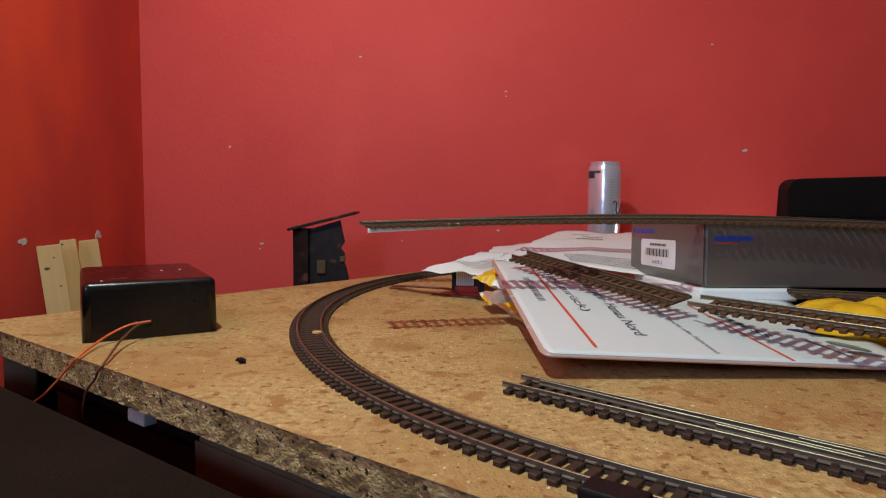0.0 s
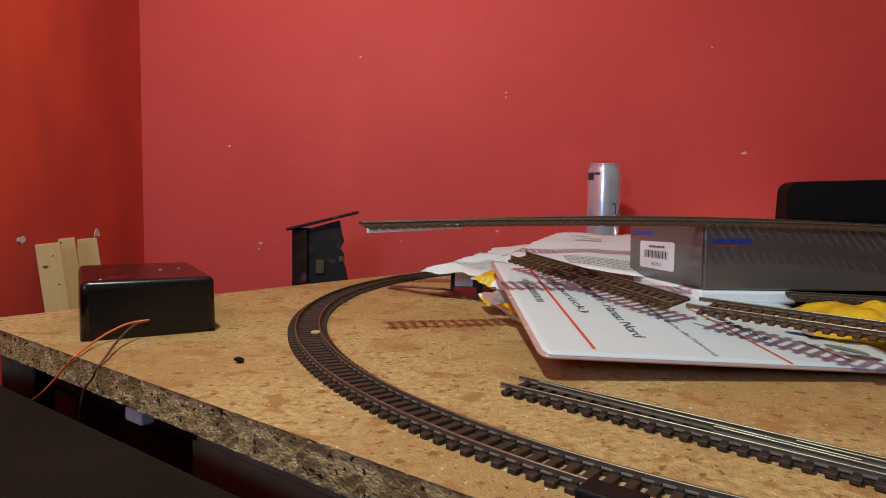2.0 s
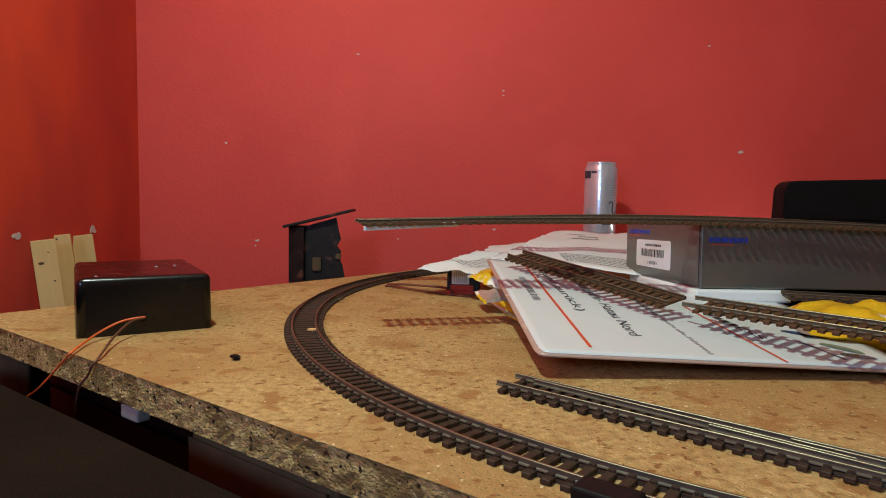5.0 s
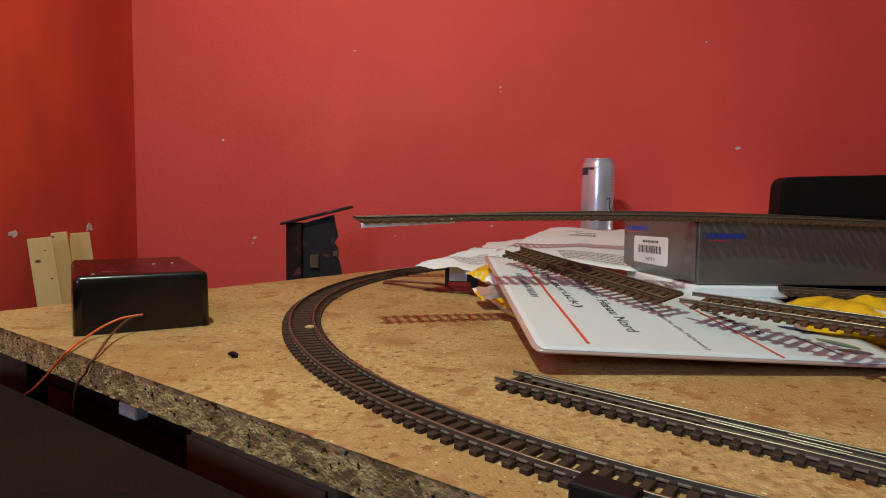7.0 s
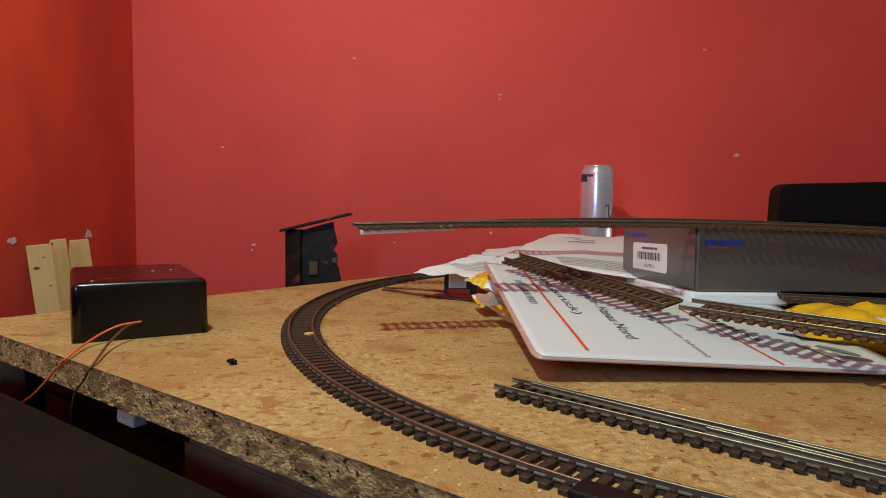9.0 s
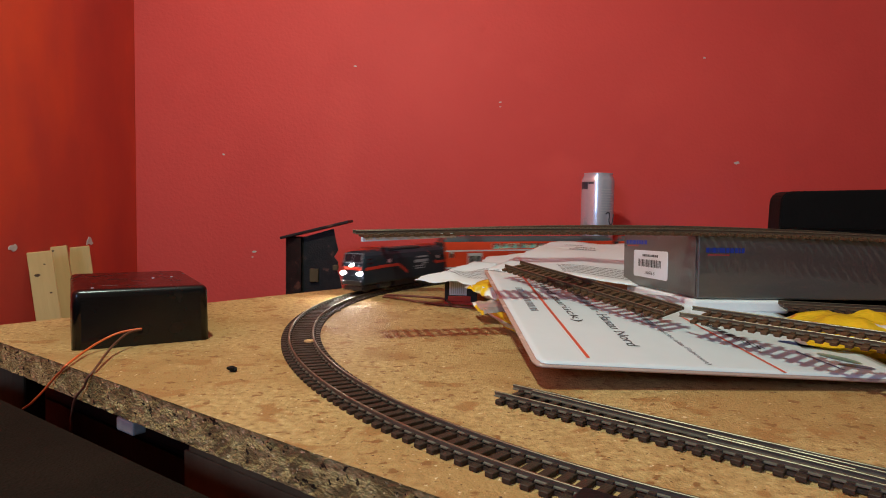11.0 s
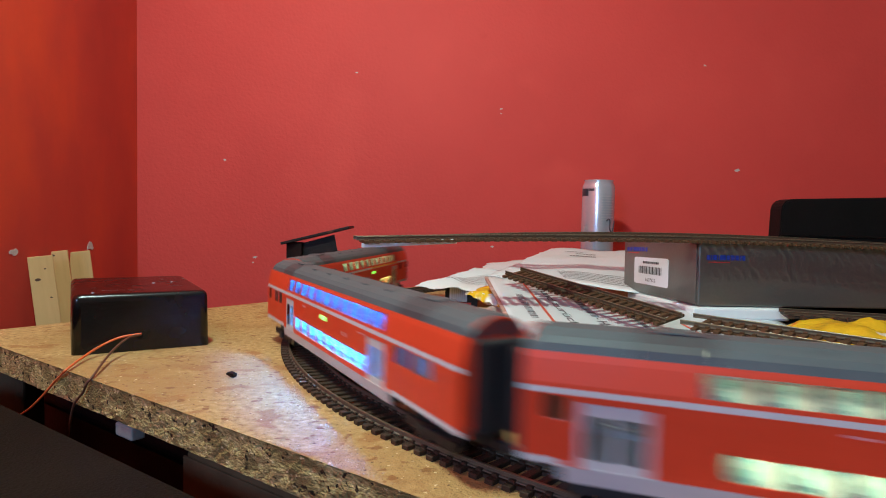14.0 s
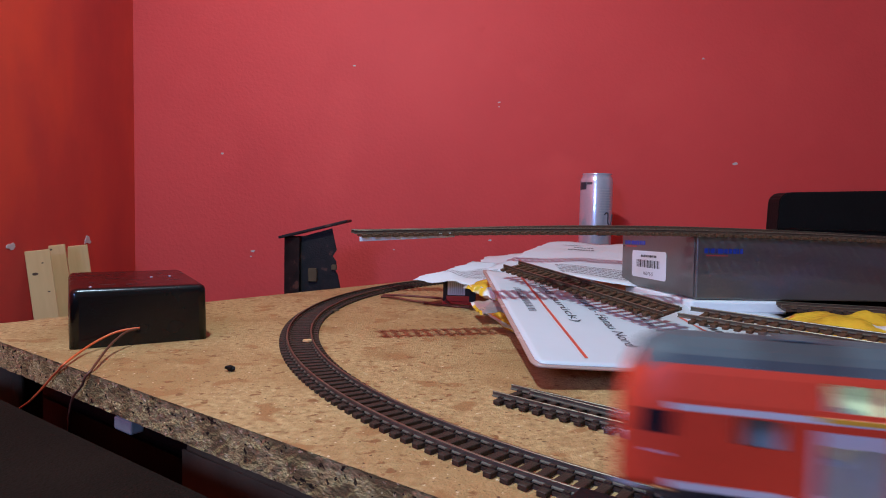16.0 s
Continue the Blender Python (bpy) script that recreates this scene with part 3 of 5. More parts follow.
def grey_box():
    """The grey card box of a model, with a label on its end, sunk a little at the back."""
    L, Wd, h = 0.345, 0.180, 0.052
    at = pose(0.2054, 0.5070, 0.0314, 0, 0, 2.7) @ pose(0, 0, 0, -2.3, 0, 0)
    ob = thing("model_box", "silver-grey cardboard model box with a white barcode label", "box", at)
    part("carton", solid((L, Wd, h), (L / 2, Wd / 2, h / 2), 0.0012), GREY_CARD, ob)
    part("flap", solid((0.0006, Wd - 0.006, h - 0.004), (-0.0004, Wd / 2, h / 2), 0.0002), GREY_CARD, ob, "tucked end flap")
    end = pose(-0.0009, Wd, 0, 90, 0, -90)
    c, a, b = 0.003, 0.0435, 0.0132
    rim = [(x + c * math.cos(radians(g + q)), y + c * math.sin(radians(g + q))) for x, y, g in ((a - c, b - c, 0), (c - a, b - c, 90), (c - a, c - b, 180), (a - c, c - b, 270)) for q in (0, 30, 60, 90)]
    lab = part("label", prism(rim, 0, 0.0003), LABEL, ob, "white sticky label with a barcode", m=end @ pose(0.0785, 0.0230, 0))
    part("barcode", bars([0.0012, 0.0024, 0.0012, 0.0033, 0.0016, 0.0012, 0.0028, 0.0014, 0.0024, 0.0012, 0.0033, 0.0012, 0.0020, 0.0028, 0.0012, 0.0024, 0.0012], 0.0072, 0.0016), INK, lab, m=pose(-0.0300, -0.0028, 0.0005))
    part("printed_line", bars([0.0030, 0.0030, 0.0030, 0.0010, 0.0028, 0.0012, 0.0012, 0.0014, 0.0030, 0.0028, 0.0010, 0.0028, 0.0028], 0.0022, 0.0009), INK, lab, m=pose(-0.0185, 0.0072, 0.0005))
    part("number", lettering("16078-S", 0.0032, squeeze=1.75), INK, lab, m=pose(-0.0125, -0.0100, 0.0005))
    for w, m in ((1.75, end @ pose(0.0110, 0.0420, 0)), (0.95, pose(0.0062, -0.0004, 0.0372, 90, 0, 0))):
        part("blue_print", bars([0.0030 * w, 0.0010 * w, 0.0036 * w, 0.0010 * w, 0.0052 * w, 0.0030 * w, 0.0032 * w, 0.0030 * w, 0.0014 * w, 0.0028 * w], 0.0040, 0.0007 * w), BOX_BLUE, ob, "blue printed emblem", m=m)
        part("red_print", bars([0.0190 * w], 0.0009, 0), BOX_RED, ob, "red printed stroke", m=m @ pose(0.0015 * w, -0.0022, 0))
    st = thing("foam_sheet", "white foam packing sheet under the grey box", "packing", at @ pose(-0.006, -0.006, -0.0106, 0, 0, -1.5))
    part("sheet", solid((0.078, 0.17, 0.0100), (0.039, 0.085, 0.0050), 0.002), PAPER, st)
    st = thing("packing_tray", "dark packing tray under the foam sheet", "packing", pose(0.222, 0.545, 0.0, 0, 0, 3))
    part("tray", solid((0.30, 0.12, 0.0150), (0.15, 0.06, 0.0075), 0.003), BLACK_MATT, st)


grey_box()


def sign_board():
    """A laminated destination sheet, tipped on the wrappers; its far part bends down behind the loose track."""
    p0 = Vector((0.0519, 0.3458, 0.0140))
    e1 = Vector((0.2034, 0.0106, -0.0080)).normalized()
    e2 = Vector((-0.0085, 0.2639, 0.0285))
    e2 = (e2 - e1 * e2.dot(e1)).normalized()
    m = Matrix((e1, e2, e1.cross(e2))).transposed().to_4x4()
    m.translation = p0
    ob = thing("destination_sign", "white laminated train destination sign with orange lines, tipped", "sign", m)
    w, h, rr = 0.226, 0.266, 0.006

    def bend(x, y):
        d = max(0.0, (y - 0.262 + 0.50 * max(x, 0.0)) * 0.88)
        return -0.55 * d * d / (d + 0.012)

    def sheet(inset, z, t):
        nx, ny = 44, 32
        v, f = [], []
        for j in range(ny + 1):
            for i in range(nx + 1):
                x, y = w * i / nx, h * j / ny
                # rounded corners
                cx, cy = min(max(x, rr), w - rr), min(max(y, rr), h - rr)
                dx, dy = x - cx, y - cy
                q = max(abs(dx), abs(dy))
                if q > 0 and dx and dy:
                    k = q / math.hypot(dx, dy)
                    x, y = cx + dx * k, cy + dy * k
                x, y = inset + x * (w - 2 * inset) / w, inset + y * (h - 2 * inset) / h
                v.append((x, y, z + bend(x, y)))
        n = nx + 1
        f = [(j * n + i, j * n + i + 1, (j + 1) * n + i + 1, (j + 1) * n + i) for j in range(ny) for i in range(nx)]
        k = len(v)
        v += [(x, y, q - t) for x, y, q in v]
        f += [tuple(p + k for p in reversed(q)) for q in f]
        rim = list(range(n)) + [j * n + nx for j in range(1, ny + 1)] + [ny * n + i for i in range(nx - 1, -1, -1)] + [j * n for j in range(ny - 1, 0, -1)]
        f += [(p, p + k, q + k, q) for p, q in zip(rim, rim[1:] + rim[:1])]
        return mesh_of("sheet", v, f, (), None, True)
    part("laminate", sheet(0.0, 0.0, 0.0011), LAMINATE, ob, "brownish translucent laminate rim")
    part("sheet", sheet(0.0030, 0.0004, 0.0003), SIGN_WHITE, ob)

    def ink(name, data, material, p, q, tall=None, z=0.0007):
        """Print from p to q on the sheet; tall: its height."""
        xs = [v.co.x for v in data.vertices]
        ys = [v.co.y for v in data.vertices]
        L = math.hypot(q[0] - p[0], q[1] - p[1]) / 1000
        data.transform(Matrix.Diagonal((L / (max(xs) - min(xs)), (tall or max(ys) - min(ys)) / (max(ys) - min(ys)), 1, 1)) @ Matrix.Translation((-min(xs), 0, 0)))
        m = pose(p[0] / 1000, p[1] / 1000, 0, 0, 0, math.degrees(math.atan2(q[1] - p[1], q[0] - p[0])))
        data.transform(m)
        for v in data.vertices:
            v.co.z = z + bend(v.co.x, v.co.y)
        part(name, data, material, ob)
    ink("orange_line", bars([1] * 6, 1, 0), ORANGE_INK, (32.6, 244), (33.4, 15.5), 0.0021)
    ink("orange_line", bars([1] * 8, 1, 0), ORANGE_INK, (132.8, 120), (145.4, 5), 0.0020)
    ink("print_line", bars([0.9, 2.2, 0.9, 0.9, 2.4, 0.9, 2.2, 0.9, 0.9, 2.4, 0.9, 0.9, 2.2, 0.9, 2.4, 0.9], 1, 1.3), PRINT, (18.8, 190), (19.2, 116), 0.0058)
    ink("lettering", lettering("(und zurück)", 0.0105), INK, (43.0, 215), (46.4, 93), 0.0088)
    ink("print_line", bars([3, 2, 3, 3, 2, 3, 2, 3, 3], 1, 1.4), PRINT, (64.5, 200), (67.5, 127), 0.0062)
    ink("lettering", lettering("- Hanau Nord", 0.0095), INK, (67.8, 124.5), (66.8, 42), 0.0078)
    ink("print_line", bars([3, 2, 4, 3, 2, 3, 3, 2, 4, 3, 2, 3], 1, 1.6), PRINT, (98.0, 150), (100.6, 92), 0.0040)
    ink("lettering", lettering("(nicht alle Fahrten)", 0.005), PRINT, (101.6, 83), (104.4, 13), 0.0046)
    ink("print_line", bars([5, 6, 6, 6], 1, 2.2), INK, (141.5, 100), (147.6, 73), 0.0056)
    ink("lettering", lettering("ESS", 0.006), INK, (147.8, 71), (153.8, 47.5), 0.0062)
    ink("print_line", bars([1, 1, 1, 1], 1, 0), BLUE_INK, (177.0, 46), (187.0, 14.2), 0.0020)
    # the emblem: a navy band, a grey-green core under it, and a navy lens beside them
    for cx, cy, rx, ry, g, mt in ((0.1905, 0.062, 0.0135, 0.0050, -26, BLUE_INK), (0.1985, 0.035, 0.0125, 0.0046, -43, TEAL_INK), (0.2005, 0.0215, 0.0103, 0.0048, -15, BLUE_INK)):
        pts = []
        for q in range(24):
            u, v = rx * math.cos(q * math.pi / 12), ry * math.sin(q * math.pi / 12) * (1.0 if q < 12 else 0.55)
            c, d = math.cos(radians(g)), math.sin(radians(g))
            x, y = cx + u * c - v * d, cy + u * d + v * c
            pts.append((x, y, (0.0011 if mt is TEAL_INK else 0.0007) + bend(x, y)))
        part("emblem", mesh_of("emblem", pts, [tuple(range(24))]), mt, ob, "blue and green printed emblem")


sign_board()


def crumpled(name, label, corners, nu, nv, amp, freq, seed, ragged=0.004, category="paper"):
    """A thin sheet between four corner places, gently crumpled, with a ragged outline."""
    c = [Vector(p) for p in corners]
    rng = random.Random(seed)
    v, f = [], []
    for j in range(nv + 1):
        for i in range(nu + 1):
            a, b = i / nu, j / nv
            p = c[0].lerp(c[1], a).lerp(c[3].lerp(c[2], a), b)
            k = noise.noise(Vector((a * freq, b * freq, seed))) + 0.5 * abs(noise.noise(Vector((a * freq * 2.3, b * freq * 2.3, seed + 7))))
            p.z += amp * k
            if i in (0, nu) or j in (0, nv):
                p.x += rng.uniform(-ragged, ragged) * 0.5
                p.y += rng.uniform(-ragged, ragged)
            v.append(p)
    n = nu + 1
    f = [(j * n + i, j * n + i + 1, (j + 1) * n + i + 1, (j + 1) * n + i) for j in range(nv) for i in range(nu)]
    m = len(v)
    v += [p - Vector((0, 0, 0.0004)) for p in v]
    f += [tuple(k + m for k in reversed(q)) for q in f]
    rim = list(range(n)) + [j * n + nu for j in range(1, nv + 1)] + [nv * n + i for i in range(nu - 1, -1, -1)] + [j * n for j in range(nv - 1, 0, -1)]
    f += [(a, a + m, b + m, b) for a, b in zip(rim, rim[1:] + rim[:1])]
    ob = thing(name, label, category)
    me = mesh_of("sheet", v, f, (PAPER,), None, True)
    part("sheet", me, None, ob)
    return ob, me, (nu, nv, v)


def text_on(ob, grid, rows):
    """Lines of unreadable print that lie on a crumpled sheet: (along, from, to, height)."""
    nu, nv, v = grid

    def at(a, b):
        a, b = min(max(a, 0), 0.999) * nu, min(max(b, 0), 0.999) * nv
        i, j = int(a), int(b)
        n = nu + 1
        return v[j * n + i].lerp(v[j * n + i + 1], a - i).lerp(v[(j + 1) * n + i].lerp(v[(j + 1) * n + i + 1], a - i), b - j) + Vector((0, 0, 0.0007))
    rng = random.Random(3)
    for b, a0, a1, hh in rows:
        vs, fs, a = [], [], a0
        while a < a1:
            w = rng.uniform(0.010, 0.035)
            k = len(vs)
            vs += [at(a, b), at(a + w, b), at(a + w, b + hh), at(a, b + hh)]
            fs.append((k, k + 1, k + 2, k + 3))
            a += w + 0.008
        part("print_line", mesh_of("print_line", vs, fs), PRINT, ob)


def papers():
    ob, me, grid = crumpled("paper_sheet", "creased white printed paper lying over the pile", [(-0.0275, 0.640, 0.0278), (0.0580, 0.596, 0.0250), (0.135, 0.715, 0.0330), (0.036, 0.740, 0.0385)], 26, 26, 0.0040, 3.2, 4, 0.003)
    text_on(ob, grid, [(0.30 + 0.045 * k, 0.10 + 0.02 * k, 0.60 + 0.02 * (k % 3), 0.013) for k in range(9)])
    ob, me, grid = crumpled("paper_sheet", "white printed instruction sheet spread at the back of the pile", [(0.050, 0.690, 0.0350), (0.200, 0.640, 0.0270), (0.268, 0.925, 0.0540), (0.158, 0.925, 0.0560)], 26, 22, 0.0028, 2.6, 9, 0.0022)
    text_on(ob, grid, [(0.07 + 0.032 * k, 0.50 - 0.02 * k, 0.97, 0.010) for k in range(6)] + [(0.72, 0.35, 0.62, 0.022), (0.78, 0.40, 0.60, 0.018), (0.84, 0.25, 0.45, 0.012)])
    ob, me, grid = crumpled("paper_sheet", "white paper sheet with a torn edge under the instruction sheet", [(0.030, 0.700, 0.0330), (0.160, 0.660, 0.0270), (0.195, 0.920, 0.0470), (0.062, 0.870, 0.0365)], 22, 20, 0.0022, 2.2, 21, 0.003)
    ob = thing("paper_stack", "stack of loose white paper under the sheets", "paper")
    part("block", prism([(0.075, 0.62), (0.155, 0.60), (0.19, 0.80), (0.10, 0.82)], 0.0, 0.0235, 0.002), PAPER, ob)


papers()


def kit_house():
    """The small kit building with a ribbed pale front that props up the papers."""
    ob = thing("kit_building", "small red model building with a pale ribbed door", "model building", pose(0.0030, 0.662, 0.0, 0, 0, -4))
    part("wall", solid((0.034, 0.030, 0.0220), (0.0165, 0.015, 0.0140), 0.0006), UNDER, ob)
    part("red_panel", solid((0.024, 0.0008, 0.0058), (0.0150, -0.0004, 0.0062), 0.0002), LOCO_RED, ob, "orange-red lower panel")
    part("plinth", solid((0.031, 0.031, 0.0030), (0.0150, 0.015, 0.0015), 0.0003), LOCO_RED, ob)
    part("door", solid((0.0185, 0.0012, 0.0150), (0.0135, -0.0006, 0.0175), 0.0003), LABEL, ob, "pale blue-grey ribbed door")
    for k in range(7):
        part("rib", solid((0.0009, 0.0006, 0.0115), (0.0070 + 0.0021 * k, -0.0014, 0.0175)), TRAIN_GREY, ob)
    part("pillar", solid((0.0026, 0.0016, 0.0210), (0.0016, -0.0009, 0.0145), 0.0003), UNDER, ob, "dark corner pillar")
    part("roof", solid((0.0330, 0.0330, 0.0022), (0.0150, 0.015, 0.0258), 0.0005), ROOF_DARK, ob)
    ob = thing("brown_strip", "thin red-brown plastic strip lying on the chipboard", "strip")
    part("strip", tube([(-0.066, 0.700, 0.0012), (-0.055, 0.693, 0.0022), (-0.030, 0.668, 0.0020), (0.010, 0.643, 0.0012)], 0.0013, 6), RED_STRIP, ob)
    ob = thing("brown_strip", "bent red-brown plastic strip leading to the kit building", "strip")
    part("strip", tube([(-0.064, 0.701, 0.0030), (-0.045, 0.690, 0.0046), (0.000, 0.672, 0.0046), (0.0060, 0.654, 0.0040), (0.013, 0.641, 0.0012), (0.03, 0.636, 0.0012)], 0.0013, 6), RED_STRIP, ob)


kit_house()


def wrapper(name, label, at, size, turn, seed, mats=(YELLOW, FOIL)):
    """A puffed film bag, crimped at both ends."""
    nu, nv = 22, 14
    v, f, ids = [], [], []
    for side in (1, -1):
        for j in range(nv + 1):
            for i in range(nu + 1):
                a, b = i / nu * 2 - 1, j / nv * 2 - 1
                puff = (1 - abs(a) ** 2.5) * (1 - abs(b) ** 3)
                q = noise.noise(Vector((a * 3, b * 3, seed + side)))
                z = side * (puff * size[2] * (1 + 0.5 * q)) + 0.0025 * noise.noise(Vector((a * 2, b * 2, seed)))
                v.append((a * size[0] * (1 - 0.08 * (1 - abs(a)) * abs(b)), b * size[1] + 0.0015 * math.sin(14 * a), z))
    n = nu + 1
    m = n * (nv + 1)
    for j in range(nv):
        for i in range(nu):
            q = (j * n + i, j * n + i + 1, (j + 1) * n + i + 1, (j + 1) * n + i)
            f.append(q)
            ids.append(1 if i in (0, nu - 1) else 0)
            f.append(tuple(k + m for k in reversed(q)))
            ids.append(1 if i < 2 or i > nu - 3 else 0)
    ob = thing(name, label, "wrapper", pose(*at, *turn))
    part("film", mesh_of("film", v, f, mats, ids, True), None, ob)


wrapper("sweet_wrapper", "crumpled yellow and white sweet wrapper under the papers", (0.052, 0.612, 0.0215), (0.024, 0.018, 0.0065), (10, 14, -35), 2)
wrapper("sweet_wrapper", "silver-backed yellow sweet wrapper lying beside the sign", (0.057, 0.570, 0.0095), (0.027, 0.022, 0.0062), (6, 4, 10), 5, (FOIL, YELLOW))
wrapper("sweet_wrapper", "bright yellow wrapper sticking out under the sign", (0.064, 0.500, 0.0085), (0.016, 0.034, 0.0055), (4, 10, 22), 8)
wrapper("snack_bag", "yellow snack bag with red and white print", (0.293, 0.437, 0.0165), (0.050, 0.040, 0.0150), (3, 2, -14), 12)
wrapper("snack_bag", "flattened yellow snack bag by the loose track", (0.335, 0.368, 0.0105), (0.050, 0.034, 0.0090), (2, 2, -30), 15)
lay_track("dark_track_length", "dark shaded track length lying behind the yellow bag", straight((0.2575, 0.478, 0.0290), (0.40, 0.436, 0.0290)), RAIL_SIDE, 0.004)


def drinks_can():
    prof = [(0.0, 0.002), (0.019, 0.0015), (0.0215, 0.0), (0.0235, 0.002), (0.0262, 0.009), (0.0265, 0.012), (0.0265, 0.118), (0.0258, 0.121), (0.0228, 0.1275), (0.0236, 0.1290), (0.0236, 0.1305),
            (0.0222, 0.1306), (0.0215, 0.1275), (0.0, 0.1270)]
    seg = 40
    v = [(r * math.cos(2 * math.pi * k / seg), r * math.sin(2 * math.pi * k / seg), z) for r, z in prof for k in range(seg)]
    f = [(j * seg + k, j * seg + (k + 1) % seg, (j + 1) * seg + (k + 1) % seg, (j + 1) * seg + k) for j in range(len(prof) - 1) for k in range(seg)]
    ob = thing("drinks_can", "slim silver-blue aluminium drinks can with dark print", "can", pose(0.2525, 1.045, 0.0328))
    part("body", mesh_of("body", v, f, (ALU,), None, True), None, ob)
    part("tab", solid((0.008, 0.018, 0.0009), (0, 0.003, 0.1285), 0.0003), ALU, ob)

    def band(name, a0, a1, z0, z1, mt, r=0.02665):
        n = max(2, int(abs(a1 - a0) / 6))
        vs = []
        for k in range(n + 1):
            g = radians(a0 + (a1 - a0) * k / n)
            vs += [(r * math.cos(g), r * math.sin(g), z0), (r * math.cos(g), r * math.sin(g), z1)]
        part(name, mesh_of(name, vs, [(2 * k, 2 * k + 2, 2 * k + 3, 2 * k + 1) for k in range(n)]), mt, ob)
    for k in range(10):
        band("print_line", -92, -50 + 5 * (k % 3), 0.103 - 0.0042 * k, 0.1048 - 0.0042 * k, CAN_TEXT)
    band("print_block", -178, -140, 0.104, 0.116, CAN_PRINT)
    band("print_block", -138, -118, 0.112, 0.116, CAN_PRINT)
    band("print_line", -160, -140, 0.040, 0.055, CAN_TEXT)
    band("print_line", -95, -60, 0.030, 0.034, CAN_PRINT)
    stroke = [(-72, 0.064), (-66, 0.067), (-58, 0.066), (-57, 0.060), (-58, 0.054), (-54, 0.049), (-46, 0.047), (-38, 0.051), (-32, 0.058), (-26, 0.064)]
    part("stroke", tube([(0.0267 * math.cos(radians(a)), 0.0267 * math.sin(radians(a)), z) for a, z in stroke], 0.0011, 6), CAN_PRINT, ob, "dark looped print stroke")
    st = thing("book", "dark low box under the drinks can", "box")
    part("cover", solid((0.12, 0.09, 0.0326), (0.255, 1.045, 0.0163), 0.002), BLACK_MATT, st)


drinks_can()


def black_case():
    ob = thing("black_case", "matt black case with rounded edges standing on the board", "case", pose(0.396, 0.752, -0.0, 0, 0, -2.0))
    rim = [(0.0, 0.0), (0.33, 0.0), (0.33, 0.140)] + [(0.016 - 0.013 * math.cos(radians(q)), 0.1155 + 0.013 * math.sin(radians(q))) for q in (90, 70, 50, 30, 10)]
    bm = prism(rim, 0.0, 0.030, 0.0015)
    bmesh.ops.transform(bm, matrix=pose(0, 0.030, 0, 90, 0, 0), verts=bm.verts[:])
    part("body", bm, BLACK_MATT, ob)
    part("seam", solid((0.325, 0.0015, 0.002), (0.165, -0.0004, 0.085)), BLACK, ob)


black_case()


def light_strip():
    ob = thing("white_strip", "thin white plastic strip under the raised track", "strip")
    part("strip", solid((0.072, 0.0016, 0.0034), (0, 0, 0), 0.0003, turn=pose(0, 0, 0, 0, -3.0, 16)), LABEL, ob, m=pose(-0.0250, 0.4680, 0.0785))


light_strip()


# ---- things behind and below the board ----
KNOT = mat("dark_wood_knot", (0.10, 0.045, 0.018), 0.6)
KNOTS = {0.030: ((-0.006, 0.030, 0.0026), (0.004, 0.016, 0.0011), (0.007, 0.056, 0.0012)), 0.034: ((-0.004, 0.004, 0.0020),), 0.031: ()}


def battens():
    for y, yaw, lean, top in ((0.868, -58, 7.0, 0.030), (0.916, -64, 7.5, 0.034), (0.966, -61, 7.2, 0.031)):
        ob = thing("wooden_batten", "pale pine batten with knots leaning on the wall", "batten", pose(-0.459, y, ZF, 0, -lean, 0) @ pose(0, 0, 0, 0, 0, yaw), "battens leaning on the wall")
        L = (top - ZF) / math.cos(radians(lean))
        part("batten", solid((0.012, 0.0300, L), (0, 0, L / 2 + 0.002), 0.0012), PINE, ob)
        for dy, dz, r in KNOTS[top]:
            pts = [(r * (1.5 - 0.2 * (k % 2)) * math.cos(k * 0.7), r * 0.8 * math.sin(k * 0.7)) for k in range(9)]
            part("knot", prism(pts, 0.0, 0.0004), KNOT, ob, "dark wood knot", m=pose(0.0059, dy, L - dz, 90, 0, 90))


battens()


def metal_post():
    """The black angled post behind the board, with a lid-like cap and a ragged side."""
    ob = thing("metal_stand", "black rusty sheet-metal stand with a tilted cap", "stand", pose(-0.190, 0.945, ZF, 0, 0, 0))
    z = -ZF
    part("upright", prism([(-0.045, 0), (-0.020, -0.012), (-0.020, 0.035), (-0.045, 0.035)], 0.10, z + 0.054), BLACK_RUST, ob)
    side = [(-0.021, 0.10), (0.044, 0.10), (0.039, z - 0.022), (0.035, z - 0.002), (0.031, z + 0.006), (0.033, z + 0.018), (0.027, z + 0.026), (0.033, z + 0.036), (0.030, z + 0.048), (0.026, z + 0.068), (-0.021, z + 0.054)]
    bm = bmesh.new()
    fc = bm.faces.new([bm.verts.new((x, 0.0, q)) for x, q in side])
    r = bmesh.ops.extrude_face_region(bm, geom=[fc])
    bmesh.ops.translate(bm, vec=(0, 0.004, 0), verts=[q for q in r["geom"] if isinstance(q, bmesh.types.BMVert)])
    part("side_sheet", bm, BLACK_RUST, ob)
    part("cap", solid((0.104, 0.050, 0.004), (0.0, 0.010, 0.0), 0.001, turn=pose(0, 0, 0, 0, -14.5, 0)), BLACK_RUST, ob, m=pose(0.0, 0.0, z + 0.0665))
    part("bracket", solid((0.013, 0.006, 0.020), (-0.002, -0.002, z - 0.002), 0.001), OLD_WOOD, ob, "small dull metal bracket")
    part("bracket", solid((0.008, 0.006, 0.008), (0.030, -0.002, z + 0.010), 0.001), OLD_WOOD, ob, "small dull metal bracket")
    part("foot", solid((0.12, 0.12, 0.10), (0.0, 0.02, 0.05), 0.004), BLACK_RUST, ob)


metal_post()


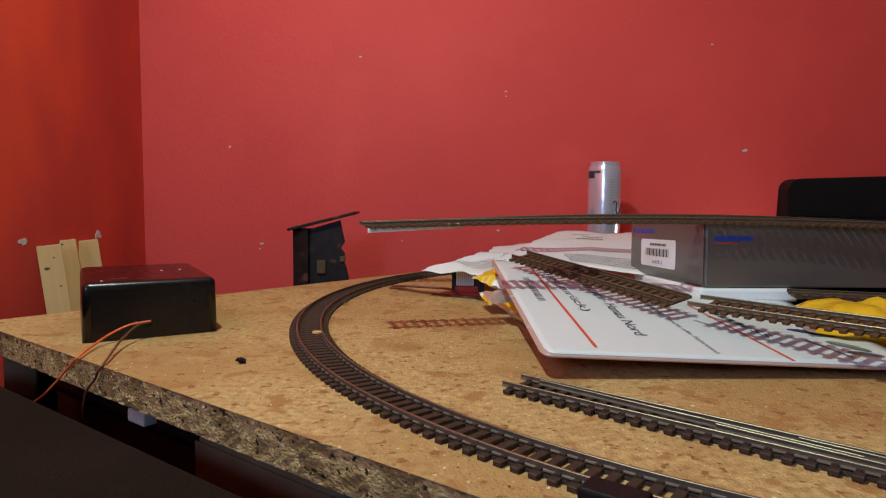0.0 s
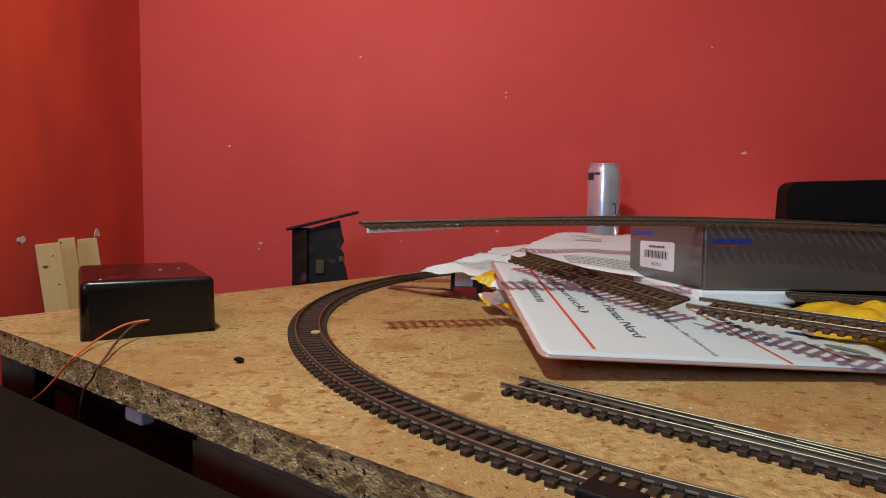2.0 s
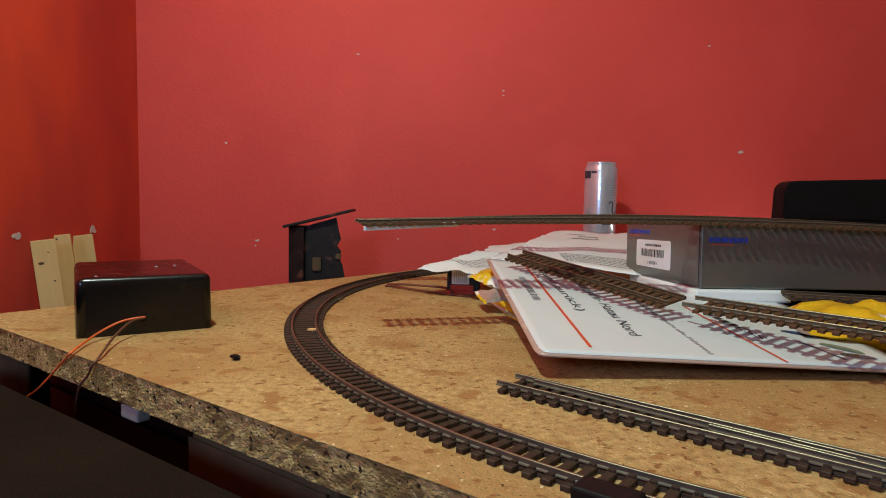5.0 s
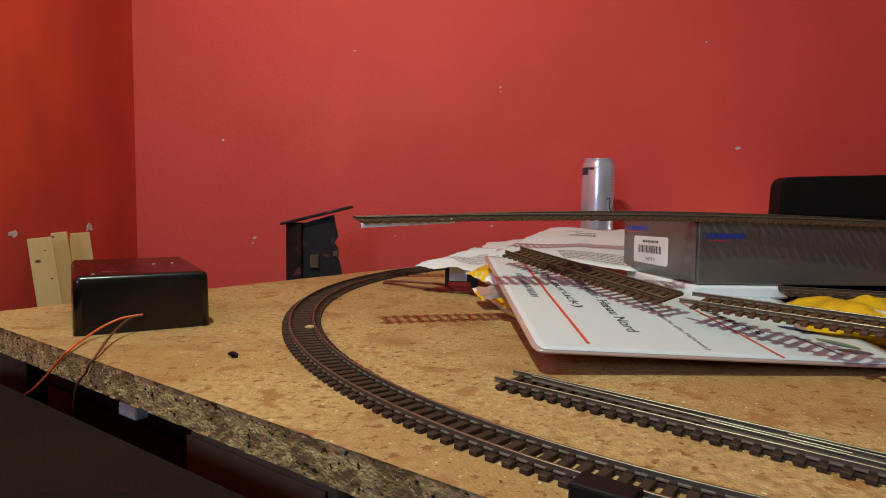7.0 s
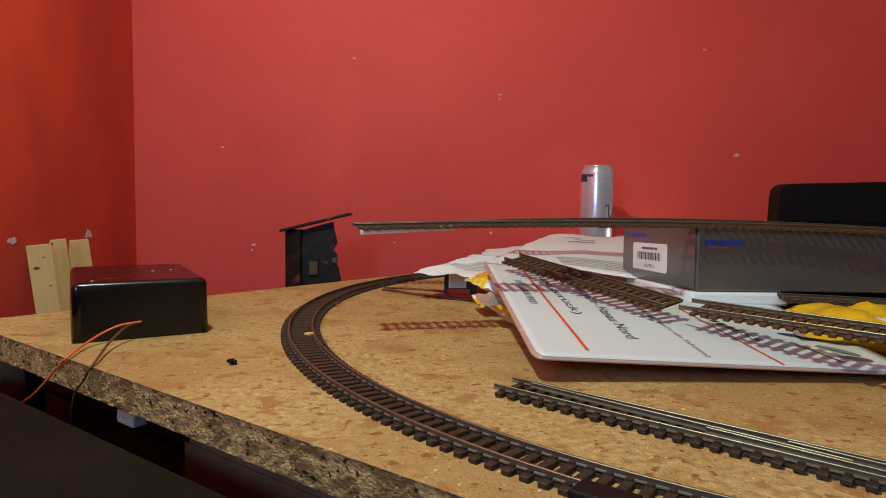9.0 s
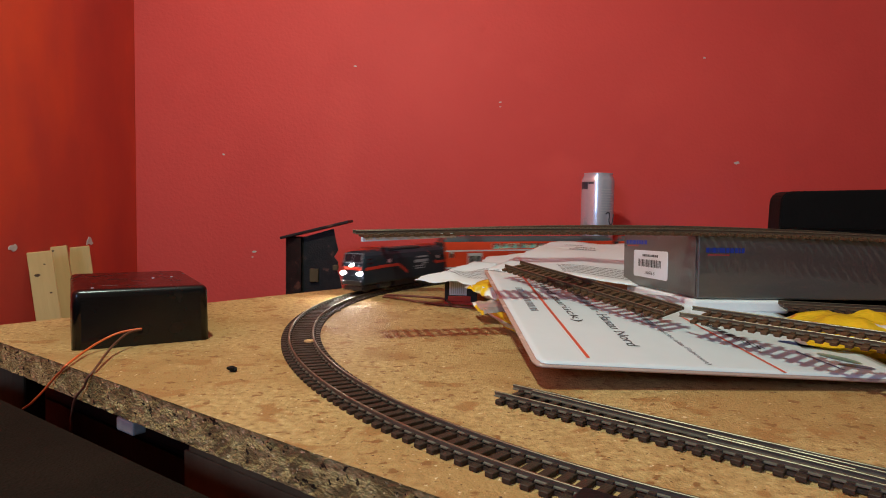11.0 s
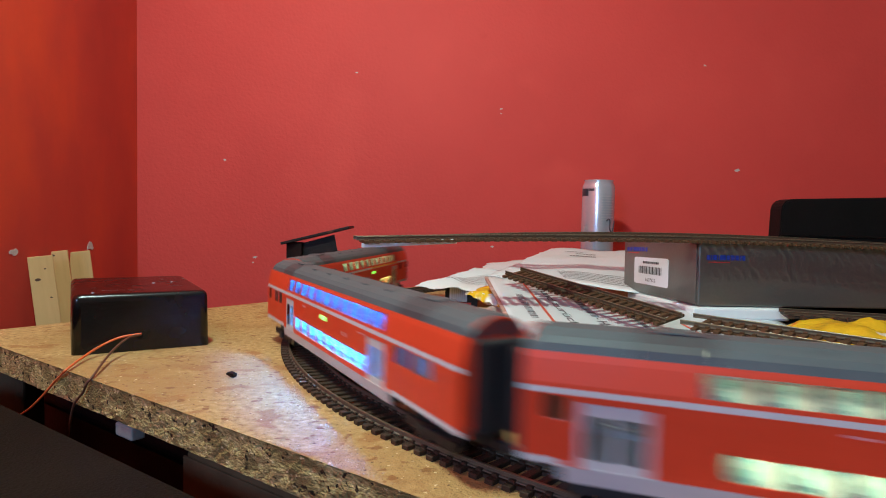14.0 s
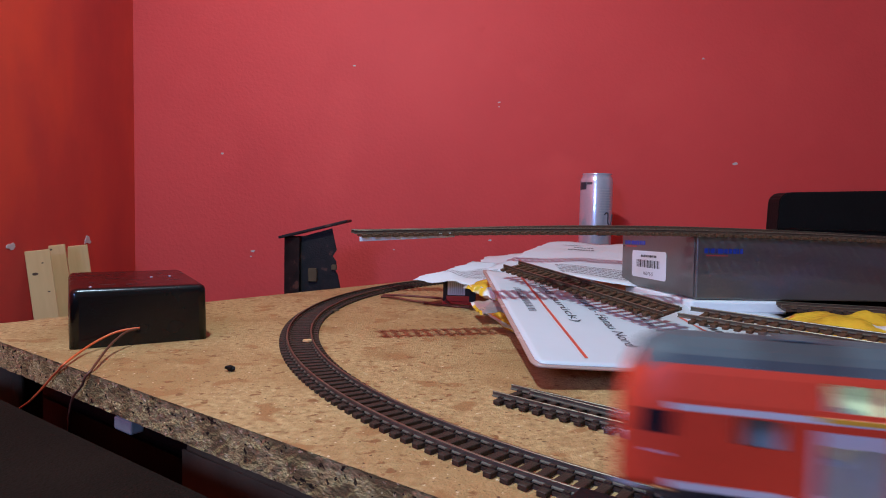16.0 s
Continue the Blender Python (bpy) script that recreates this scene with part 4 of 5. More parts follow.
def below():
    """The dark seat beside the board, and the shaded odds and ends under it."""
    a, d = Vector((-0.331, 0.423)), Vector((0.812, -0.584))
    corners = [a, a + d * 0.475, Vector((0.02, -0.25)), Vector((-0.545, -0.25)), Vector((-0.545, 0.40))]
    ob = thing("padded_stool", "dark brown cloth-covered stool beside the board", "stool")
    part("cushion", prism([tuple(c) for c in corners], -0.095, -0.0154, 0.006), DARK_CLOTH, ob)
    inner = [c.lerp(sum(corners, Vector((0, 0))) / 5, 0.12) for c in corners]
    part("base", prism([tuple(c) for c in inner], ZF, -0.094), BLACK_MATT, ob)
    # added black block: the deep shade under the board as a solid
    ob = thing("dark_gap_fill", "black block added to stand in for the deep shade under the board", "cabinet")
    c0 = CORNER + SIDE * 0.004 + ALONG * 0.050
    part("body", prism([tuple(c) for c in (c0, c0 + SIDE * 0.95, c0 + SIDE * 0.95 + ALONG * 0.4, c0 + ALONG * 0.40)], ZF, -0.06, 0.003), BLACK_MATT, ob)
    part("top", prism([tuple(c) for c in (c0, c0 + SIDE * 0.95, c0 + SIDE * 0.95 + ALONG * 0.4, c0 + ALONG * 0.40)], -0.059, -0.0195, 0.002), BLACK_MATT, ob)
    ob = thing("grey_bracket", "pale grey bracket fixed under the board", "bracket", pose(-0.175, 0.348, -0.0195, 0, 0, -36))
    part("plate", solid((0.018, 0.008, 0.0075), (0.004, 0, -0.0038), 0.001), BRACKET, ob)
    ob = thing("brown_carton", "brown cardboard box in the shade under the board", "box", pose(-0.084, 0.314, ZF, 0, 0, -36.4))
    part("carton", solid((0.115, 0.03, 0.726), (0, 0, 0.363), 0.008, 3), CARTON, ob)
    part("flap", solid((0.108, 0.0012, 0.040), (0, -0.0158, 0.698), 0.0004), CARTON, ob, "folded cardboard flap")


below()


# ---- the train ----
# The side of a coach: half width by height above the rail heads.
COACH_SIDE = [(0.0085, 0.0154), (0.0140, 0.0161), (0.0160, 0.0160), (0.0375, 0.0160), (0.0405, 0.0157), (0.0470, 0.0145), (0.0505, 0.0134)]


def half_width(z, table):
    for (z0, w0), (z1, w1) in zip(table, table[1:]):
        if z <= z1:
            return w0 + (w1 - w0) * (max(z, z0) - z0) / (z1 - z0)
    return table[-1][1]


def side_sheet(name, xs, zs, rule, table, out=0.0, mats=(), side=-1):
    """One side as a sheet of cells; rule(x, z) gives a cell's material number, or None for an opening."""
    xs, zs = sorted(set(xs)), sorted(set(zs))
    v = [(x, side * (half_width(z, table) + out), z) for z in zs for x in xs]
    f, ids, n = [], [], len(xs)
    for j in range(len(zs) - 1):
        for i in range(n - 1):
            k = rule((xs[i] + xs[i + 1]) / 2, (zs[j] + zs[j + 1]) / 2)
            if k is None:
                continue
            q = (j * n + i, j * n + i + 1, (j + 1) * n + i + 1, (j + 1) * n + i)
            f.append(q if side < 0 else tuple(reversed(q)))
            ids.append(k)
    return mesh_of(name, v, f, mats, ids)


def bogie(parent, x, wheel_r=0.0058, base=0.0287):
    b = part("bogie", merge(solid((base + 0.012, 0.0016, 0.0042), (0, -0.0125, 0.0062), 0.0004), solid((base + 0.012, 0.0016, 0.0042), (0, 0.0125, 0.0062), 0.0004),
                            solid((0.010, 0.024, 0.003), (0, 0, 0.0062)), solid((0.006, 0.0030, 0.0052), (0, -0.0135, 0.0058), 0.0004), solid((0.006, 0.0030, 0.0052), (0, 0.0135, 0.0058), 0.0004)), UNDER, parent, m=pose(x, 0, 0))
    for dx in (-base / 2, base / 2):
        for s in (-1, 1):
            part("wheel", drum(wheel_r, wheel_r, 0.0026, (dx, s * GAUGE / 2, wheel_r), 20, pose(0, 0, 0, 90, 0, 0), 0.0003), WHEEL, b)
    return b


def span(a, b, n, gap):
    """n windows between a and b."""
    w = (b - a - gap * (n - 1)) / n
    return [(a + k * (w + gap), a + k * (w + gap) + w) for k in range(n)]


def coach(label, lower, upper, low_win, up_win, mid_win, doors, cab=False, strip=None, ends=1.0, leds=0, seat=SEAT):
    ob = thing("double_deck_coach", label, "model coach", group="coaches of the train")
    front, rear = 0.1475, (-0.137 if cab else -0.1495)
    Z = dict(low=(0.0166, 0.0248), mid=(0.0288, 0.0368), up=(0.0408, 0.0482), leaf=(0.0170, 0.0312))
    low_end, high_end = doors[0][0] - 0.006, doors[1][1] + 0.006
    xs = [rear, front, low_end, high_end] + [q for w in low_win + up_win + mid_win + doors for q in w]
    zs = [0.0085, 0.0140, 0.0162, 0.0166, 0.0248, 0.0288, 0.0352, 0.0368, 0.0374, 0.0393, 0.0408, 0.0482, 0.0505]

    def inside(x, z, wins, band):
        return band[0] < z < band[1] and any(a < x < b for a, b in wins)

    def rule(x, z):
        if inside(x, z, low_win, Z["low"]) or inside(x, z, up_win, Z["up"]) or inside(x, z, mid_win, Z["mid"]):
            return None
        if any(a < x < b for a, b in doors) and 0.0140 < z < 0.0352:
            return None
        if z < 0.0162 and (x > high_end or x < low_end):
            return None if z < 0.0140 else 1
        return 1 if z < 0.0140 or 0.0374 < z < 0.0393 else 0

    for s in (-1, 1):
        me = side_sheet("side_panel", xs, zs, rule, COACH_SIDE, 0.0, (TRAIN_RED, TRAIN_GREY, INSIDE), s)
        bm = bmesh.new()
        bm.from_mesh(me)
        bmesh.ops.remove_doubles(bm, verts=bm.verts[:], dist=1e-6)
        bmesh.ops.solidify(bm, geom=bm.faces[:], thickness=0.0009)
        for fc in bm.faces:
            c = fc.calc_center_median()
            if abs(c.y) < half_width(c.z, COACH_SIDE) - 0.0007:
                fc.material_index = 2
        bm.to_mesh(me)
        bm.free()
        part("side_panel", me, None, ob, "traffic red side with light grey lines")
    half = [(half_width(z, COACH_SIDE) - 0.0011, z) for z in (0.0140, 0.016, 0.0375, 0.0405, 0.047, 0.0500)] + [(0.0098, 0.0545), (0.0052, 0.0568), (0.0, 0.0574)]
    ring = half + [(-y, z) for y, z in reversed(half[:-1])]

    def plate(x, t):
        n = len(ring)
        v = [(x, y, z) for y, z in ring] + [(x + t, y, z) for y, z in ring]
        f = [tuple(range(n)), tuple(reversed(range(n, 2 * n)))] + [(k, n + k, n + (k + 1) % n, (k + 1) % n) for k in range(n)]
        bm = bmesh.new()
        bm.from_mesh(mesh_of("end_wall", v, f))
        part("end_wall", bm, TRAIN_RED, ob)
    plate(front - 0.0012, 0.0010)
    if not cab:
        plate(rear + 0.0002, 0.0010)
    # roof, in panels; its outer ends round off
    top = [(-0.0134, 0.0505), (-0.0124, 0.0532), (-0.0102, 0.0552), (-0.0055, 0.0574), (0.0, 0.0580), (0.0055, 0.0574), (0.0102, 0.0552), (0.0124, 0.0532), (0.0134, 0.0505), (0.0, 0.0520)]
    cuts = [rear, -0.114, -0.090, 0.086, 0.112, front]
    for k, (a, b) in enumerate(zip(cuts, cuts[1:])):
        st = []
        for x in (a + 0.0002, a + 0.004, b - 0.004, b - 0.0002):
            low = 0.0022 if (k == 4 and x > front - 0.001) or (k == 0 and not cab and x < rear + 0.001) else 0.0
            st.append(((x, 0, 0.0), (0, 1 - low * 20, 0), (0, 0, 1 - low * 12)))
        rf = part("roof_panel", sweep(top, st, name="roof_panel"), ROOF_DARK if k in (1, 3) else ROOF_GREY, ob)
        if k == 2:
            for x in (-0.06, -0.03, 0.0, 0.03, 0.06):
                part("roof_rib", solid((0.0008, 0.016, 0.0006), (x, 0, 0.0573), 0.0), ROOF_GREY, rf)
        if k in (1, 3):
            part("roof_hatch", solid((0.012, 0.010, 0.0008), ((a + b) / 2, 0, 0.0579), 0.0003), ROOF_GREY, rf)

    # panes and doors
    def pane(a, b, z0, z1, s, under, out=-0.0004):
        y0, y1 = half_width(z0, COACH_SIDE) + out, half_width(z1, COACH_SIDE) + out
        v = [(a, s * y0, z0), (b, s * y0, z0), (b, s * y1, z1), (a, s * y1, z1)]
        v += [(x, y - s * 0.0003, z) for x, y, z in v]
        p = part("pane", mesh_of("pane", v, [(0, 1, 2, 3), (7, 6, 5, 4), (0, 4, 5, 1), (1, 5, 6, 2), (2, 6, 7, 3), (3, 7, 4, 0)]), PANE, under)
        p.visible_shadow = False
    for s in (-1, 1):
        for wins, band in ((low_win, Z["low"]), (up_win, Z["up"]), (mid_win, Z["mid"])):
            for a, b in wins:
                pane(a, b, *band, s, ob)
        for a, b in doors:
            lv = span(a + 0.002, b - 0.002, 2, 0.0022)
            d = part("door", side_sheet("door", [a, b, (a + b) / 2] + [q for w in lv for q in w], [0.0140, 0.0170, 0.0312, 0.0352], lambda x, z: None if inside(x, z, lv, Z["leaf"]) else 0, COACH_SIDE, -0.0002, (TRAIN_GREY,), s), None, ob,
                     "light grey double door")
            for w in lv:
                pane(*w, *Z["leaf"], s, d, -0.0004)
        part("display", solid((0.0090, 0.0006, 0.0024), (-0.0125, s * 0.0162, 0.0335), 0.0002), GREEN_SIGN, ob, "glowing green destination display")
        if strip:
            part("class_stripe", solid((strip[1] - strip[0], 0.0005, 0.0013), ((strip[0] + strip[1]) / 2, s * 0.0160, 0.0386)), CLASS_YELLOW, ob, "yellow first class stripe")
        part("side_emblem", bars([0.0030], 0.0022, 0), LOCO_PINK, ob, m=pose(0.020 - 0.0015 * s, s * 0.01605, 0.0290, 90, 0, 0 if s < 0 else 180))
        for x in (-0.055, 0.045):
            part("side_lettering", bars([0.0016, 0.0022, 0.0012], 0.0008, 0.0004), LOCO_PINK, ob, m=pose(x, s * 0.01605, 0.0345, 90, 0, 0 if s < 0 else 180))
    # decks, seats and lights inside
    part("deck", solid((front - rear - 0.006, 0.0290, 0.0008), ((front + rear) / 2, 0, 0.0148)), INSIDE, ob)
    lo, hi = up_win[0][0] - 0.003, up_win[-1][1] + 0.003
    part("deck", solid((hi - lo, 0.0290, 0.0016), ((lo + hi) / 2, 0, 0.0378)), INSIDE, ob)
    for x in (lo - 0.001, hi + 0.001):
        part("bulkhead", solid((0.0012, 0.0255, 0.034), (x, 0, 0.0325)), INSIDE, ob)
    bm = None
    for z, y, wins in ((0.0152, 0.0095, low_win), (0.0386, 0.0085, up_win)):
        for a, b in wins:
            for s in (-1, 1):
                q = merge(solid((0.0016, 0.0070, 0.0062), (a + 0.0016, s * y, z + 0.0031)), solid((0.0050, 0.0070, 0.0016), (a + 0.0045, s * y, z + 0.0020)))
                bm = q if bm is None else merge(bm, q)
    part("seats", bm, seat, ob, kind="stuff")
    if leds:
        for x in (low_win[0][0] - 0.0010, low_win[-1][1] + 0.0010):
            part("bulkhead", solid((0.0008, 0.0285, 0.0185), (x, 0, 0.0245)), INSIDE, ob)
        for k in range(leds):
            x = low_win[0][0] + (k + 0.5) / leds * (low_win[-1][1] - low_win[0][0])
            part("led", solid((0.0040, 0.0040, 0.0010), (x, 0, 0.0330)), lower, ob, "bright small lamp of the lower deck")
    else:
        part("light_strip", solid((low_win[-1][1] - low_win[0][0], 0.0040, 0.0010), ((low_win[-1][1] + low_win[0][0]) / 2, 0, 0.0315)), lower, ob, "glowing light strip of the lower deck")
    part("light_strip", solid((hi - lo - 0.004, 0.0050, 0.0006), ((lo + hi) / 2, 0, 0.0514)), upper, ob, "glowing light strip of the upper deck")
    for x in ((0.118,) if cab else (-0.122, 0.118)):
        part("light_strip", solid((0.004 * ends, 0.0024, 0.0006), (x, 0, 0.0450)), upper, ob, "glowing light strip of the end saloon")
    part("underframe", solid((0.150, 0.024, 0.0060), (0, 0, 0.0088), 0.0008), UNDER, ob)
    part("equipment_box", solid((0.060, 0.026, 0.0050), (-0.02, 0, 0.0080), 0.0008), UNDER, ob)
    for x in (-0.115, 0.115):
        bogie(ob, x)
        part("bolster", solid((0.020, 0.018, 0.0070), (x, 0, 0.0108)), UNDER, ob)
    for s, e in (((1, front),) if cab else ((1, front), (-1, rear))):
        part("gangway", solid((0.0056, 0.0215, 0.0350), (e + s * 0.0018, 0, 0.0320), 0.0016), GANGWAY, ob, "black rubber gangway bellows")
        part("coupling", solid((0.011, 0.003, 0.0030), (e + s * 0.002, 0, 0.0100), 0.0004), UNDER, ob)
        for y in (-0.010, 0.010):
            part("buffer", drum(0.0026, 0.0024, 0.0035, (e + s * 0.0016, y, 0.0150), 14, pose(0, 0, 0, 0, 90, 0)), UNDER, ob)
    if cab:
        st = []
        nose_ring = [(y * 1.07, z if z < 0.05 else z + 0.0006) for y, z in ring]
        for x, w, hgt in ((-0.137, 1.0, 1.0), (-0.141, 0.985, 0.985), (-0.1455, 0.955, 0.92), (-0.1490, 0.91, 0.76), (-0.1515, 0.85, 0.55)):
            st.append([(x, y * w, 0.0140 + (z - 0.0140) * hgt) for y, z in nose_ring])
        n = len(nose_ring)
        v = [p for r in st for p in r]
        f = [(i * n + k, (i + 1) * n + k, (i + 1) * n + (k + 1) % n, i * n + (k + 1) % n) for i in range(len(st) - 1) for k in range(n)]
        f.append(tuple(reversed(range((len(st) - 1) * n, len(st) * n))))
        me = mesh_of("cab_nose", v, f, (TRAIN_RED, ROOF_GREY), None, True)
        for fc in me.polygons:
            fc.material_index = 1 if fc.center.z > 0.0500 and fc.center.x > -0.1475 else 0
        nose = part("cab_nose", me, None, ob, "rounded red driving cab")
        part("windscreen", solid((0.0014, 0.0225, 0.0110), (0, 0, 0), 0.0006, turn=pose(0, 0, 0, 0, 24, 0)), WINDSCREEN, nose, "dark sloped windscreen", m=pose(-0.1482, 0, 0.0405))
        for y in (-0.0095, 0.0095):
            part("tail_light", drum(0.0015, 0.0013, 0.001, (-0.1516, y, 0.0265), 12, pose(0, 0, 0, 0, 90, 0)), LABEL, nose)
        part("apron", solid((0.008, 0.026, 0.0050), (-0.1475, 0, 0.0138), 0.0012), TRAIN_GREY, nose)
        for s in (-1, 1):
            part("cab_window", solid((0.0095, 0.0006, 0.0068), (-0.1405, s * 0.0157, 0.0335), 0.0), WINDSCREEN, nose)
            part("side_lettering", bars([0.0030, 0.0020], 0.0008, 0.0005), LOCO_PINK, nose, m=pose(-0.143, s * 0.0161, 0.0240, 90, 0, 0 if s < 0 else 180))
    return ob


TEAL_SEAT = mat("teal_seat_plastic", (0.16, 0.40, 0.42), 0.6)
CLASS_YELLOW = mat("yellow_class_stripe", (0.75, 0.42, 0.02), 0.4)
WARM = glow("warm_white_led", (0.95, 1.0, 0.60), 95.0)
WARM_UP = glow("warm_white_led_upper", (0.95, 1.0, 0.62), 6.5)
BLUE_LOW = glow("cold_white_led", (0.040, 0.25, 1.0), 2100.0)
BLUE_UP = glow("blue_led", (0.010, 0.17, 1.0), 80.0)
AMBER = glow("yellow_led", (1.0, 0.76, 0.22), 110.0)
AMBER_UP = glow("pale_yellow_led_upper", (0.90, 0.90, 0.40), 8.5)
UPPER = span(-0.0930, 0.0730, 11, 0.0016)
coach_1 = coach("red double-deck model coach lit warm white inside", WARM, WARM_UP, span(-0.0860, 0.0700, 10, 0.0018), UPPER, [(-0.1420, -0.1345), (0.1350, 0.1420)], [(-0.1300, -0.1080), (0.0900, 0.1130)], leds=5, seat=TEAL_SEAT)
coach_2 = coach("red double-deck model coach lit cold blue inside", BLUE_LOW, BLUE_UP, span(-0.0745, 0.0535, 8, 0.0018), UPPER,
                [(-0.1460, -0.1385), (-0.1285, -0.1180), (-0.1170, -0.1075), (0.0880, 0.1040), (0.1060, 0.1240)], [(-0.0955, -0.0765), (0.0560, 0.0770)], leds=4)
coach_3 = coach("red double-deck model driving coach lit yellow inside", AMBER, AMBER_UP, [(-0.0755, -0.0615), (-0.0590, -0.0465), (-0.0445, -0.0340), (-0.0160, 0.0015), (0.0065, 0.0205), (0.0220, 0.0360), (0.0375, 0.0515)],
                span(-0.0955, 0.0720, 11, 0.0030), [(-0.1180, -0.1075), (0.0860, 0.0970), (0.0985, 0.1095)], [(-0.0980, -0.0790), (0.0545, 0.0745)], True, (-0.0980, -0.0060), leds=5)

LOCO_SIDE = [(0.0095, 0.0150), (0.0115, 0.0157), (0.0300, 0.0157), (0.0360, 0.0154), (0.0415, 0.0138)]


def locomotive():
    ob = thing("electric_locomotive", "dark slate-blue model electric locomotive with red zigzag stripe", "model locomotive")
    half = [(half_width(z, LOCO_SIDE), z) for z, _ in LOCO_SIDE] + [(0.0105, 0.0445), (0.0055, 0.0462), (0.0, 0.0466)]
    ring = half + [(-y, z) for y, z in reversed(half[:-1])]
    st = []
    for x, w, lift in ((-0.0918, 0.90, 0.0), (-0.0905, 0.97, 0.0), (-0.0880, 1.0, 0.0), (0.0880, 1.0, 0.0), (0.0905, 0.97, 0.0), (0.0918, 0.90, 0.0)):
        row = []
        for y, z in ring:
            s = 1 if x > 0 else -1
            rake = max(0.0, z - 0.030) * 0.28 if abs(x) > 0.089 else 0.0
            row.append((x - s * rake, y * w, z if abs(x) < 0.0915 else 0.0095 + (z - 0.0095) * 0.985))
        st.append(row)
    n = len(ring)
    v = [p for r in st for p in r]
    f = [(i * n + k, i * n + (k + 1) % n, (i + 1) * n + (k + 1) % n, (i + 1) * n + k) for i in range(len(st) - 1) for k in range(n)]
    f += [tuple(reversed(range(n))), tuple(range((len(st) - 1) * n, len(st) * n))]
    bm = bmesh.new()
    bm.from_mesh(mesh_of("tmp", v, f))
    bmesh.ops.recalc_face_normals(bm, faces=bm.faces[:])
    body = part("body", bm, LOCO_BLUE, ob)

    def on_side(name, pts, material, s, out=0.0003, label=""):
        """A flat figure of (x, z) pairs, in quads, laid on a side."""
        vs, fs = [], []
        for q in pts:
            k = len(vs)
            vs += [(x, s * (half_width(z, LOCO_SIDE) + out), z) for x, z in q]
            fs.append(tuple(range(k, k + len(q))))
        part(name, mesh_of(name, vs, fs), material, body, label)

    def band(path, t):
        return [[(x0, z0 - t), (x1, z1 - t), (x1, z1 + t), (x0, z0 + t)] for (x0, z0), (x1, z1) in zip(path, path[1:])]
    for s in (-1, 1):
        e = -s
        on_side("stripe", band([(-0.0885, 0.0262), (-0.0640, 0.0262), (-0.0475, 0.0395)], 0.0017), LOCO_RED, s, label="bright red stripe")
        on_side("stripe", band([(0.0030, 0.0185), (0.0225, 0.0285), (0.0500, 0.0285), (0.0885, 0.0272)], 0.0017), LOCO_RED, s, label="bright red stripe")
        for x0, x1, z, t in ((-0.043, -0.018, 0.0352, 0.0009), (-0.044, -0.012, 0.0300, 0.0018), (-0.044, -0.030, 0.0265, 0.0007), (-0.036, -0.012, 0.0240, 0.0007), (-0.036, -0.014, 0.0212, 0.0007)):
            on_side("print_bar", band([(x0, z), (x1, z)], t), LOCO_PRINT, s, label="pale printed bar")
        on_side("emblem", band([(-0.0720, 0.0330), (-0.0665, 0.0330)], 0.0018), LOCO_PINK, s, label="pale pink emblem")
        on_side("emblem", band([(0.0385, 0.0340), (0.0455, 0.0340)], 0.0020), LOCO_PINK, s, label="pale pink emblem")
        for a, b in ((-0.0845, -0.0765), (0.0745, 0.0835)):
            on_side("cab_window", band([(a, 0.0352), (b, 0.0352)], 0.0032), WINDSCREEN, s, 0.0002)
        for a in (-0.0600, 0.0560):
            on_side("vent", [q for k in range(4) for q in band([(a, 0.0355 + 0.0013 * k), (a + 0.012, 0.0355 + 0.0013 * k)], 0.0003)], UNDER, s, 0.0002)
    for s in (-1, 1):
        turn = pose(0, 0, 0, 0, s * -15.6, 0)
        part("windscreen_trim", solid((0.0008, 0.0262, 0.0112), (0, 0, 0), 0.0003, turn=turn), WHITE_TRIM, body, "grey windscreen surround", m=pose(s * 0.0897, 0, 0.0390))
        for y in (-0.0062, 0.0062):
            part("windscreen", solid((0.0010, 0.0116, 0.0092), (0, 0, 0), 0.0003, turn=turn), WINDSCREEN, body, "dark windscreen pane", m=pose(s * 0.0900, y, 0.0390))
        part("front_stripe", solid((0.0006, 0.0250, 0.0034), (s * 0.0917, 0, 0.0276), 0.0), LOCO_RED, body, "bright red stripe")
        part("front_panel", solid((0.0008, 0.0200, 0.0040), (s * 0.0918, 0, 0.0178), 0.0003), LOCO_BLUE, body)
        for y, z, r in ((-0.0115, 0.0221, 0.0021), (0.0115, 0.0221, 0.0021), (0.0, 0.0311, 0.0014)):
            ring_m = part("lamp_ring", drum(r + 0.0005, r + 0.0004, 0.0010, (s * 0.0918, y, z), 18, pose(0, 0, 0, 0, 90, 0)), UNDER, body)
            part("headlight", drum(r, r * 0.9, 0.0010, (s * 0.0922, y, z), 18, pose(0, 0, 0, 0, 90, 0)), HEADLIGHT if s > 0 else LABEL, body, "glowing headlight" if s > 0 else "")
        part("buffer_beam", solid((0.0022, 0.0290, 0.0050), (s * 0.0916, 0, 0.0115), 0.0004), UNDER, ob)
        for y in (-0.0100, 0.0100):
            part("buffer", merge(drum(0.0012, 0.0012, 0.0036, (s * 0.0938, y, 0.0115), 12, pose(0, 0, 0, 0, 90, 0)), drum(0.0027, 0.0027, 0.0008, (s * 0.0952, y, 0.0115), 16, pose(0, 0, 0, 0, 90, 0))), UNDER, ob)
        part("plough", solid((0.0030, 0.0260, 0.0050), (s * 0.0890, 0, 0.0055), 0.0008), UNDER, ob)
        bogie(ob, s * 0.058, 0.0070, 0.037)
    part("transformer_tank", solid((0.052, 0.025, 0.0070), (0, 0, 0.0062), 0.0008), UNDER, ob)
